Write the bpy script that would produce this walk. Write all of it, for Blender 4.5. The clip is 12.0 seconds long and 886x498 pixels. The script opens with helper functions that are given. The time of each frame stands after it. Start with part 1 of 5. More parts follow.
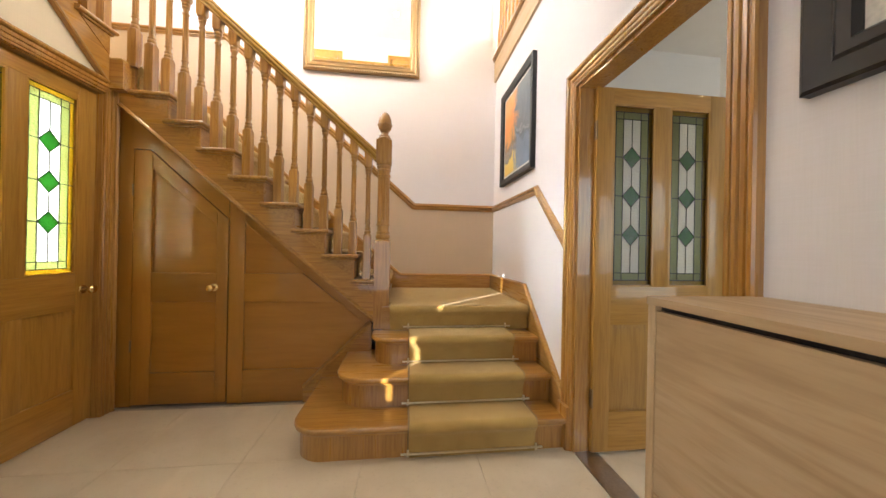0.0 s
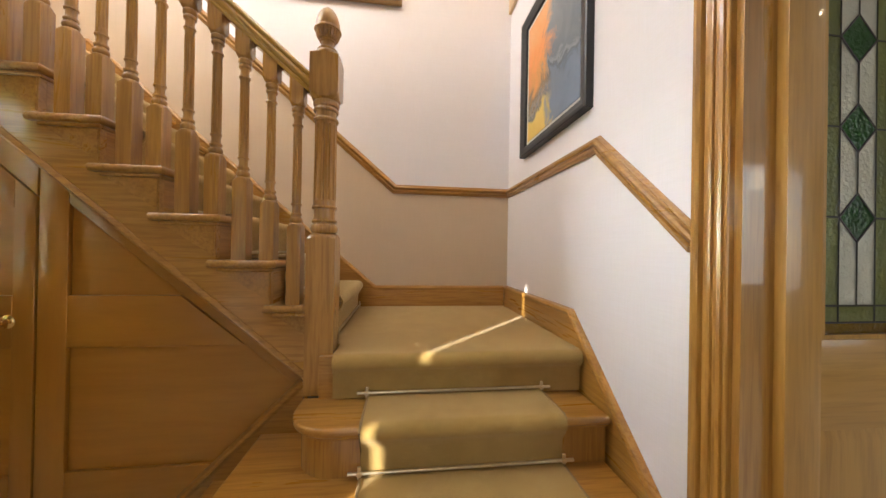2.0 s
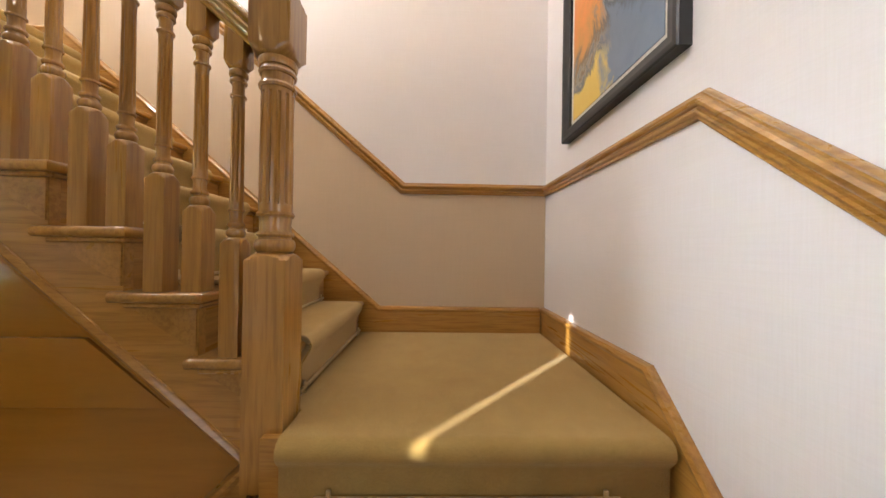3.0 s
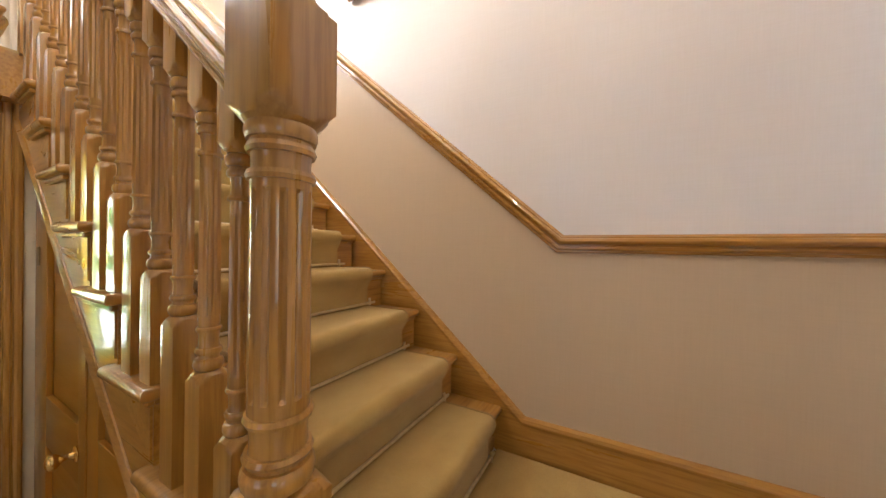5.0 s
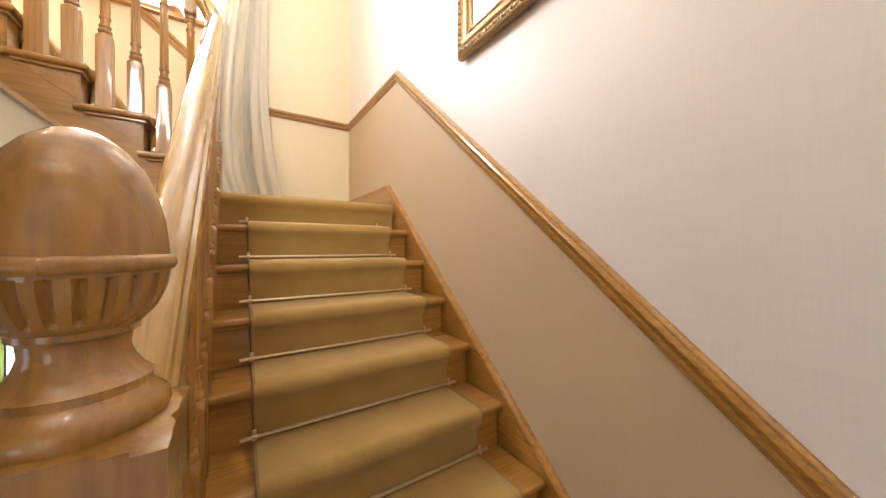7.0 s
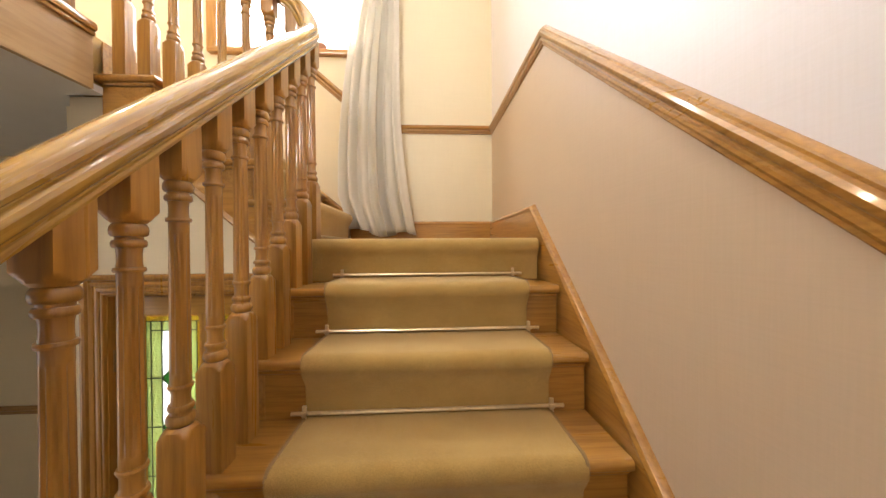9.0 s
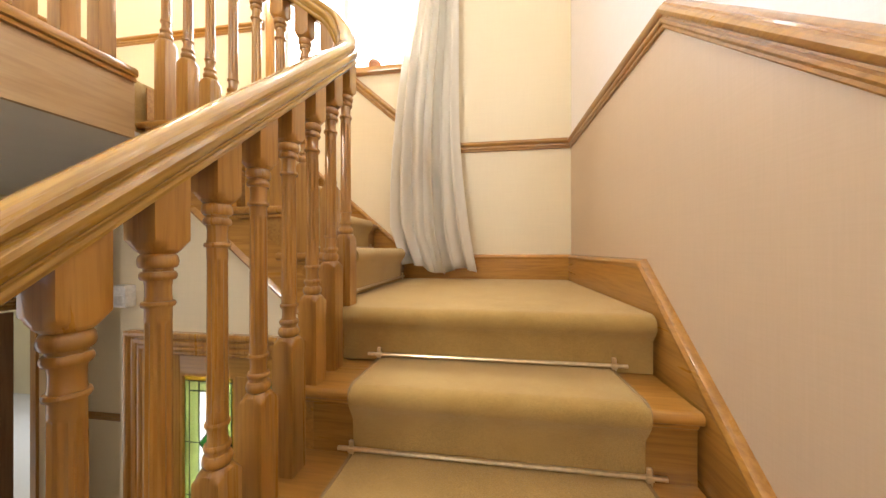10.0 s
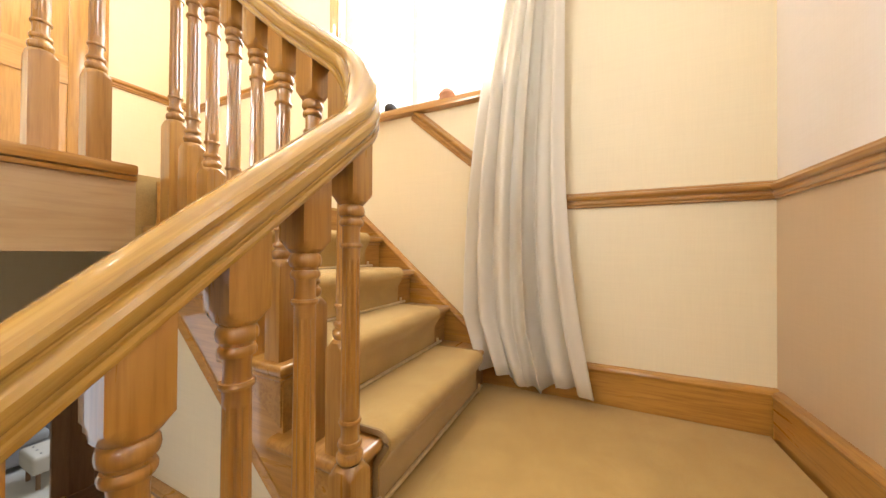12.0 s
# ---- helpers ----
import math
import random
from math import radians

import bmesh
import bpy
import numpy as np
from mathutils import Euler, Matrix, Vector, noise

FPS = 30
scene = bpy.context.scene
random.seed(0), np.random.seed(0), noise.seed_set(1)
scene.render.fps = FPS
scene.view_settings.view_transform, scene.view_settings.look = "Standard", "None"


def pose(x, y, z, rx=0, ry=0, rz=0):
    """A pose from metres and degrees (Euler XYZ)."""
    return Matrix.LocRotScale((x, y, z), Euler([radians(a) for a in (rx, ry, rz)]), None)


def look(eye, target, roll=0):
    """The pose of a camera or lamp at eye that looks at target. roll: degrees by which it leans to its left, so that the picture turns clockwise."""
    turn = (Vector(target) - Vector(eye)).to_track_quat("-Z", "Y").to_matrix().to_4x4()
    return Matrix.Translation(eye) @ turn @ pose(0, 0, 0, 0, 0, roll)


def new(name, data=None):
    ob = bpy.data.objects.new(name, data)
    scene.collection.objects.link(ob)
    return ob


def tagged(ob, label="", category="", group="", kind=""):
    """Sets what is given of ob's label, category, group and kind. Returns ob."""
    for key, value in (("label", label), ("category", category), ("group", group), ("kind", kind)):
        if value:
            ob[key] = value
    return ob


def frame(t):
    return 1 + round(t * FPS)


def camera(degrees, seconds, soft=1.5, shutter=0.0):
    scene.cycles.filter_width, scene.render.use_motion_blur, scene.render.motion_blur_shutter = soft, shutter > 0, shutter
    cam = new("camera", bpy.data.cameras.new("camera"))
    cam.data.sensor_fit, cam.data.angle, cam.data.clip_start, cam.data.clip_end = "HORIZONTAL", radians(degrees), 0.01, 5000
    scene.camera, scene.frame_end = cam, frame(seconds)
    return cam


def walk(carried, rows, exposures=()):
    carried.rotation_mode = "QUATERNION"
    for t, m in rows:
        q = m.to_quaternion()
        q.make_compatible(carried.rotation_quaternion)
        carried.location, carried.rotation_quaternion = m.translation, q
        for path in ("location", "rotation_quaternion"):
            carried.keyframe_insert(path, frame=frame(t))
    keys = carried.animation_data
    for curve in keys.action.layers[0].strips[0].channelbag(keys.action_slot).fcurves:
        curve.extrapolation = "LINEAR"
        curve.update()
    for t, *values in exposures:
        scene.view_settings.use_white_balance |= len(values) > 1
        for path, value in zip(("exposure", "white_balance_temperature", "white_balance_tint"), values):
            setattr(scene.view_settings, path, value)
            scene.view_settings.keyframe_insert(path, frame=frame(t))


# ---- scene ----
cam = camera(108.8, 12.0)
PATH = [
    (0, (-0.97, -3.401, 1.13), (-0.726, -1.416, 1.132), 1.1),
    (0.5, (-0.958, -3.164, 1.124), (-0.72, -1.179, 1.132), 1.1),
    (1, (-0.91, -2.899, 1.123), (-0.672, -0.913, 1.135), 1.1),
    (1.5, (-0.865, -2.66, 1.132), (-0.625, -0.674, 1.143), 1.1),
    (2, (-0.793, -2.383, 1.133), (-0.552, -0.398, 1.142), 1.0),
    (2.5, (-0.704, -2.142, 1.157), (-0.525, -0.15, 1.169), 0.9),
    (4.5, (-0.633, -1.426, 1.457), (-1.318, 0.453, 1.449), 1.0),
    (5, (-0.667, -1.313, 1.562), (-1.643, 0.433, 1.551), 0.8),
    (5.5, (-0.695, -1.21, 1.681), (-1.902, 0.385, 1.682), 0.5),
    (6, (-0.735, -1.105, 1.842), (-2.116, 0.342, 1.838), 0.4),
    (6.5, (-0.747, -1.011, 1.957), (-2.288, 0.264, 1.955), 0.4),
    (7, (-0.798, -0.91, 2.055), (-2.477, 0.177, 2.044), 0.1),
    (9, (-1.426, -0.516, 2.304), (-3.423, -0.412, 2.289), -0.4),
    (9.5, (-1.61, -0.513, 2.416), (-3.608, -0.607, 2.406), -0.3),
    (10, (-1.772, -0.505, 2.531), (-3.749, -0.804, 2.534), -0.1),
    (10.5, (-1.937, -0.535, 2.62), (-3.883, -0.996, 2.617), -0.0),
    (11, (-2.081, -0.574, 2.763), (-3.997, -1.148, 2.737), 0.1),
    (11.5, (-2.214, -0.588, 2.863), (-4.091, -1.279, 2.861), 0.1),
    (12, (-2.347, -0.591, 2.979), (-4.153, -1.451, 2.996), 0.3),
]
walk(cam, [(t, look(eye, target, roll)) for t, eye, target, roll in PATH], [(0.0, 1.7), (1.0, 1.65), (2.5, 1.38), (4.5, 1.4), (7.0, 1.2), (9.0, 1.05), (12.0, 0.98)])
import itertools


# ---- world, sun, large lights ----
SUN_EL, SUN_AZ = radians(11.0), (0.69, 0.72)      # the sun shines towards +x +y
world = bpy.data.worlds.new("sky")
scene.world = world
world.use_nodes = True
wt = world.node_tree
sky = wt.nodes.new("ShaderNodeTexSky")
sky.sky_type, sky.sun_disc = "NISHITA", False
sky.sun_elevation, sky.sun_rotation = SUN_EL, math.atan2(-SUN_AZ[0], -SUN_AZ[1])
wt.links.new(sky.outputs[0], wt.nodes["Background"].inputs["Color"])
wt.nodes["Background"].inputs["Strength"].default_value = 0.15

sun = bpy.data.lights.new("sun", "SUN")
sun.energy, sun.angle, sun.color = 5.0, radians(0.3), (1.0, 0.96, 0.88)
sun_ob = new("sun", sun)
sun_dir = Vector((SUN_AZ[0], SUN_AZ[1], -math.tan(SUN_EL))).normalized()
sun_ob.matrix_world = Matrix.Translation((-20, -20, 8)) @ sun_dir.to_track_quat("-Z", "Y").to_matrix().to_4x4()


DIM = 0.5      # lamps against the sun


def area(name, eye, target, sx, sy, watts, color):
    """A rectangular lamp; it stands in an opening or in a fitting, or is added as fill."""
    d = bpy.data.lights.new(name, "AREA")
    d.shape, d.size, d.size_y, d.energy, d.color = "RECTANGLE", sx, sy, watts * DIM, color
    ob = new(name, d)
    ob.matrix_world = look(eye, target)
    return ob


def bulb(name, place, watts, color, size=0.05):
    d = bpy.data.lights.new(name, "POINT")
    d.energy, d.color, d.shadow_soft_size = watts * DIM, color, size
    ob = new(name, d)
    ob.location = place
    return ob


def spot(name, place, watts, color, degrees=120):
    d = bpy.data.lights.new(name, "SPOT")
    d.energy, d.color, d.shadow_soft_size, d.spot_size, d.spot_blend = watts * DIM, color, 0.04, radians(degrees), 0.8
    ob = new(name, d)
    ob.location = place
    return ob


WARM, COOL = (1.0, 0.80, 0.55), (0.86, 0.92, 1.0)
area("daylight_landing_window", (-3.97, -1.535, 4.49), (-2.0, -1.535, 4.29), 0.98, 1.40, 76, (0.95, 0.96, 1.0))
# added fill from an invented opening on the right, to brighten the outer wall
area("daylight_upper_window", (1.99, -2.05, 4.68), (-2.0, -1.2, 3.6), 1.3, 1.2, 150, (1.0, 0.96, 0.91))
lobby_light = area("daylight_lobby_window", (-3.88, -1.5, 1.35), (-2.9, -1.5, 1.3), 0.8, 1.6, 16, (0.82, 0.91, 1.0))
lobby_light.data.spread = radians(40)
# added fill lamp inside the closed front door; no daylight comes through there
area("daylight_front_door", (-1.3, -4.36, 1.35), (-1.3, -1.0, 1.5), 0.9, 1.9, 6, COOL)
# added fill for the kitchen, in an invented opening of its front wall
area("daylight_kitchen_window", (2.4, -4.34, 1.5), (2.4, 0, 1.2), 2.2, 1.4, 14, COOL)
area("daylight_lounge_window", (-6.17, -6.65, 2.2), (-3.0, -6.65, 1.0), 1.3, 1.1, 75, COOL)

# ---- materials ----


def mat(name):
    m = bpy.data.materials.new(name)
    m.use_nodes = True
    t = m.node_tree
    return m, t, t.nodes["Principled BSDF"]


def ramp(t, fac, stops):
    r = t.nodes.new("ShaderNodeValToRGB")
    els = r.color_ramp.elements
    while len(els) < len(stops):
        els.new(0.5)
    for e, (p, c) in zip(els, stops):
        e.position, e.color = p, (*c, 1)
    t.links.new(fac, r.inputs[0])
    return r.outputs[0]


def coords(t, scale, random_shift=True, source="Object"):
    tc = t.nodes.new("ShaderNodeTexCoord")
    mp = t.nodes.new("ShaderNodeMapping")
    mp.inputs["Scale"].default_value = scale
    t.links.new(tc.outputs[source], mp.inputs["Vector"])
    if random_shift:
        oi = t.nodes.new("ShaderNodeObjectInfo")
        mul = t.nodes.new("ShaderNodeMath")
        mul.operation, mul.inputs[1].default_value = "MULTIPLY", 37.0
        t.links.new(oi.outputs["Random"], mul.inputs[0])
        t.links.new(mul.outputs[0], mp.inputs["Location"])
    return mp.outputs[0]


def noise_tex(t, vec, scale, detail=4.0, rough=0.55, distortion=0.0):
    n = t.nodes.new("ShaderNodeTexNoise")
    n.inputs["Scale"].default_value, n.inputs["Detail"].default_value = scale, detail
    n.inputs["Roughness"].default_value, n.inputs["Distortion"].default_value = rough, distortion
    t.links.new(vec, n.inputs["Vector"])
    return n.outputs["Fac"]


def mixed(t, fac, a, b, mode="MIX"):
    m = t.nodes.new("ShaderNodeMix")
    m.data_type, m.blend_type = "RGBA", mode
    for sock, v in ((m.inputs[0], fac), (m.inputs[6], a), (m.inputs[7], b)):
        if isinstance(v, (int, float)):
            sock.default_value = v
        elif isinstance(v, tuple):
            sock.default_value = (*v, 1)
        else:
            t.links.new(v, sock)
    return m.outputs[2]


def bumped(t, bsdf, height, strength, distance=0.002):
    b = t.nodes.new("ShaderNodeBump")
    b.inputs["Strength"].default_value, b.inputs["Distance"].default_value = strength, distance
    t.links.new(height, b.inputs["Height"])
    t.links.new(b.outputs[0], bsdf.inputs["Normal"])


def wood(name, grain, dark, mid, light, rough=0.36, coat=0.6, fine=1.0, pore=0.3):
    """Varnished oak or pine. grain: the axis along which the fibres run."""
    m, t, b = mat(name)
    source = "UV" if grain == "uv" else "Object"
    along = {"x": 0, "y": 1, "z": 2, "uv": 0}[grain]
    s1 = [14.0 * fine] * 3
    s1[along] = 0.9
    s2 = [90.0 * fine] * 3
    s2[along] = 5.0
    broad = noise_tex(t, coords(t, s1, True, source), 1.0, 5.0, 0.6, 1.4)
    pores = noise_tex(t, coords(t, s2, True, source), 1.0, 3.0, 0.6, 0.3)
    colour = ramp(t, broad, ((0.25, dark), (0.5, mid), (0.80, light)))
    streak = ramp(t, pores, ((0.36, (0.62, 0.55, 0.48)), (0.55, (1, 1, 1))))
    c = mixed(t, pore, colour, streak, "MULTIPLY")
    oi = t.nodes.new("ShaderNodeObjectInfo")
    hue = t.nodes.new("ShaderNodeHueSaturation")
    mr = t.nodes.new("ShaderNodeMapRange")
    mr.inputs["To Min"].default_value, mr.inputs["To Max"].default_value = 0.88, 1.1
    t.links.new(oi.outputs["Random"], mr.inputs["Value"])
    t.links.new(mr.outputs[0], hue.inputs["Value"])
    t.links.new(c, hue.inputs["Color"])
    t.links.new(hue.outputs[0], b.inputs["Base Color"])
    t.links.new(ramp(t, broad, ((0.2, (rough + .1,) * 3), (0.8, (rough - .05,) * 3))), b.inputs["Roughness"])
    b.inputs["Coat Weight"].default_value, b.inputs["Coat Roughness"].default_value = coat, 0.06
    bumped(t, b, pores, 0.12, 0.001)
    return m


OAK = {a: wood("varnished_oak_" + a, a, (0.33, 0.150, 0.024), (0.43, 0.212, 0.040), (0.52, 0.280, 0.068), 0.28, 1.0, 1.0, 0.55) for a in "xyz"}
PANEL = {a: wood("oak_veneer_panel_" + a, a, (0.345, 0.147, 0.013), (0.385, 0.17, 0.017), (0.42, 0.193, 0.024), 0.34, 0.6, 0.5, 0.12) for a in "xz"}
RAILWOOD = wood("polished_oak_rail", "uv", (0.36, 0.185, 0.024), (0.50, 0.288, 0.052), (0.60, 0.375, 0.095), 0.22, 1.0, 1.2, 0.65)
PINE = {a: wood("door_oak_" + a, a, (0.36, 0.178, 0.028), (0.44, 0.228, 0.040), (0.51, 0.285, 0.062), 0.32, 0.5, 1.0, 0.4) for a in "xyz"}
BROWN = {a: wood("dark_door_" + a, a, (0.20, 0.105, 0.05), (0.28, 0.155, 0.08), (0.35, 0.21, 0.11), 0.4, 0.2) for a in "xyz"}
VENEER = wood("pale_oak_veneer", "y", (0.42, 0.285, 0.15), (0.53, 0.38, 0.22), (0.61, 0.46, 0.29), 0.45, 0.0, 0.6)
VENEER_Z = wood("pale_oak_veneer_edge", "z", (0.42, 0.285, 0.15), (0.53, 0.38, 0.22), (0.61, 0.46, 0.29), 0.45, 0.0, 0.6)

FASCIA = {a: wood("pale_oak_fascia_" + a, a, (0.46, 0.30, 0.13), (0.53, 0.365, 0.18), (0.60, 0.43, 0.235), 0.36, 0.4, 0.7, 0.25) for a in "xy"}


def paint(name, colour, rough=0.6, grain=0.06):
    """Emulsion on plaster, over a faintly woven paper."""
    m, t, b = mat(name)
    v = coords(t, (1, 1, 1), False)
    blotch = noise_tex(t, v, 1.3, 3.0)
    dark = tuple(c * 0.955 for c in colour)
    base = ramp(t, blotch, ((0.3, dark), (0.7, colour)))
    weft = noise_tex(t, coords(t, (5.0, 5.0, 190.0), False), 1.0, 3.0, 0.6)
    warp = noise_tex(t, coords(t, (240.0, 240.0, 7.0), False), 1.0, 2.0, 0.6)
    thread = mixed(t, 0.5, weft, warp, "MIX")
    weave = ramp(t, thread, ((0.36, (0.93, 0.925, 0.91)), (0.62, (1.0, 1.0, 1.0))))
    t.links.new(mixed(t, 0.6, base, weave, "MULTIPLY"), b.inputs["Base Color"])
    b.inputs["Roughness"].default_value = rough
    bumped(t, b, thread, grain * 2.0, 0.001)
    return m


WALL = paint("warm_white_paint", (0.83, 0.80, 0.815), 0.42)
DADO = paint("pale_peach_paint", (0.61, 0.475, 0.335), 0.42)
CREAM = paint("cream_paint", (0.82, 0.73, 0.53), 0.5)
CEIL = paint("ceiling_paint", (0.82, 0.81, 0.79), 0.8)
GREYWHITE = paint("kitchen_white_lacquer", (0.78, 0.80, 0.80), 0.35, 0.02)


def carpet_material():
    m, t, b = mat("beige_wool_carpet")
    v = coords(t, (1, 1, 1), False)
    pile = noise_tex(t, v, 420.0, 3.0, 0.7)
    tread = noise_tex(t, v, 9.0, 3.0)
    base = ramp(t, tread, ((0.25, (0.42, 0.272, 0.080)), (0.75, (0.50, 0.338, 0.110))))
    tuft = ramp(t, pile, ((0.3, (0.60, 0.57, 0.52)), (0.65, (1.12, 1.10, 1.06))))
    t.links.new(mixed(t, 0.8, base, tuft, "MULTIPLY"), b.inputs["Base Color"])
    b.inputs["Roughness"].default_value = 0.95
    b.inputs["Sheen Weight"].default_value, b.inputs["Sheen Roughness"].default_value = 0.35, 0.5
    b.inputs["Sheen Tint"].default_value = (1.0, 0.9, 0.72, 1)
    bumped(t, b, pile, 0.5, 0.003)
    return m


CARPET = carpet_material()


def stone_material():
    m, t, b = mat("honed_limestone")
    v = coords(t, (1, 1, 1))
    cloud = noise_tex(t, v, 3.0, 6.0, 0.6, 0.6)
    speck = noise_tex(t, v, 60.0, 4.0, 0.7)
    c = ramp(t, cloud, ((0.25, (0.57, 0.475, 0.34)), (0.75, (0.67, 0.58, 0.44))))
    s = ramp(t, speck, ((0.28, (0.80, 0.78, 0.74)), (0.42, (1, 1, 1))))
    t.links.new(mixed(t, 0.6, c, s, "MULTIPLY"), b.inputs["Base Color"])
    t.links.new(ramp(t, cloud, ((0.2, (0.42,) * 3), (0.8, (0.3,) * 3))), b.inputs["Roughness"])
    bumped(t, b, speck, 0.06, 0.001)
    return m


STONE = stone_material()


def plain(name, colour, rough=0.5, metal=0.0, bump=0.0, scale=80.0):
    m, t, b = mat(name)
    v = coords(t, (1, 1, 1), False)
    n = noise_tex(t, v, scale, 3.0)
    lo = tuple(c * 0.82 for c in colour)
    t.links.new(ramp(t, n, ((0.3, lo), (0.65, colour))), b.inputs["Base Color"])
    b.inputs["Roughness"].default_value, b.inputs["Metallic"].default_value = rough, metal
    if bump:
        bumped(t, b, n, bump, 0.002)
    return m


GROUT = plain("grout", (0.46, 0.40, 0.32), 0.9)
BRASS = plain("polished_brass", (0.83, 0.60, 0.25), 0.16, 1.0)
ROD = plain("antique_brass_rod", (0.80, 0.68, 0.46), 0.3, 0.9)
STEEL = plain("brushed_steel", (0.55, 0.55, 0.56), 0.3, 1.0)
HINGE = plain("dull_brass_hinge", (0.32, 0.23, 0.13), 0.4, 1.0)
LEAD = plain("lead_came", (0.035, 0.035, 0.03), 0.5, 0.4)
BLACK = plain("black_lacquer", (0.012, 0.012, 0.014), 0.35, 0.0, 0.1, 30)
WHITE = plain("white_plastic", (0.8, 0.8, 0.78), 0.4)
MOUNT = plain("mount_board", (0.78, 0.76, 0.70), 0.8)
GILT = plain("antique_gilt", (0.40, 0.27, 0.13), 0.38, 0.7, 0.5, 120)
GILT_DARK = plain("tarnished_silver_gilt", (0.36, 0.28, 0.18), 0.38, 0.75, 0.9, 160)
GREYCLOTH = plain("grey_upholstery", (0.30, 0.31, 0.33), 0.95, 0, 0.6, 300)
PALECLOTH = plain("pale_upholstery", (0.62, 0.60, 0.57), 0.95, 0, 0.6, 300)
REDCLOTH = plain("red_striped_throw", (0.42, 0.16, 0.14), 0.95, 0, 0.6, 300)
OUTSIDE = plain("lawn", (0.09, 0.13, 0.05), 0.95, 0, 0.5, 20)
MIRROR, _t, _b = mat("silvered_mirror")
_b.inputs["Base Color"].default_value = (0.93, 0.93, 0.92, 1)
_b.inputs["Metallic"].default_value, _b.inputs["Roughness"].default_value = 1.0, 0.01


def curtain_material():
    m, t, b = mat("cream_linen")
    v = coords(t, (1, 1, 1), False)
    weave = noise_tex(t, v, 700.0, 2.0)
    t.links.new(ramp(t, weave, ((0.3, (0.88, 0.85, 0.78)), (0.7, (0.94, 0.92, 0.86)))), b.inputs["Base Color"])
    b.inputs["Roughness"].default_value = 0.9
    bumped(t, b, weave, 0.2, 0.001)
    tr = t.nodes.new("ShaderNodeBsdfTranslucent")
    tr.inputs["Color"].default_value = (0.85, 0.82, 0.75, 1)
    mx = t.nodes.new("ShaderNodeMixShader")
    mx.inputs[0].default_value = 0.42
    t.links.new(b.outputs[0], mx.inputs[1])
    t.links.new(tr.outputs[0], mx.inputs[2])
    t.links.new(mx.outputs[0], t.nodes["Material Output"].inputs["Surface"])
    return m


LINEN = curtain_material()


def cathedral_glass(name, colour, clear=0.35):
    """Hammered leaded-light glass: it scatters what comes through it."""
    m, t, b = mat(name)
    v = coords(t, (1, 1, 1))
    ham = noise_tex(t, v, 95.0, 2.0, 0.5)
    bump = t.nodes.new("ShaderNodeBump")
    bump.inputs["Strength"].default_value, bump.inputs["Distance"].default_value = 0.9, 0.004
    t.links.new(ham, bump.inputs["Height"])
    gl = t.nodes.new("ShaderNodeBsdfGlass")
    gl.inputs["Color"].default_value, gl.inputs["Roughness"].default_value, gl.inputs["IOR"].default_value = (*colour, 1), 0.18, 1.2
    tr = t.nodes.new("ShaderNodeBsdfTranslucent")
    tr.inputs["Color"].default_value = (*colour, 1)
    gs = t.nodes.new("ShaderNodeBsdfGlossy")
    gs.inputs["Roughness"].default_value = 0.12
    m0, m1, m2 = [t.nodes.new("ShaderNodeMixShader") for _ in range(3)]
    tp = t.nodes.new("ShaderNodeBsdfTransparent")
    tp.inputs["Color"].default_value = (*colour, 1)
    m0.inputs[0].default_value, m1.inputs[0].default_value, m2.inputs[0].default_value = 0.3, clear, 0.06
    t.links.new(tr.outputs[0], m0.inputs[1])
    t.links.new(tp.outputs[0], m0.inputs[2])
    t.links.new(m0.outputs[0], m1.inputs[1])
    t.links.new(gl.outputs[0], m1.inputs[2])
    t.links.new(m1.outputs[0], m2.inputs[1])
    t.links.new(gs.outputs[0], m2.inputs[2])
    for n in (gl, tr, gs):
        t.links.new(bump.outputs[0], n.inputs["Normal"])
    t.links.new(m2.outputs[0], t.nodes["Material Output"].inputs["Surface"])
    return m


GLASS = {
    "white": cathedral_glass("clear_hammered_glass", (0.90, 0.92, 0.88)),
    "pale": cathedral_glass("pale_green_glass", (0.46, 0.50, 0.26)),
    "yellow": cathedral_glass("amber_glass", (0.52, 0.38, 0.07)),
    "green": cathedral_glass("bottle_green_glass", (0.10, 0.30, 0.09)),
}
PANE, _t, _b = mat("window_glass")
_b.inputs["Transmission Weight"].default_value, _b.inputs["Roughness"].default_value, _b.inputs["IOR"].default_value = 1.0, 0.0, 1.05
LIT, _t, _b = mat("lamp_glow")
_b.inputs["Emission Color"].default_value, _b.inputs["Emission Strength"].default_value = (1.0, 0.86, 0.62, 1), 12.0


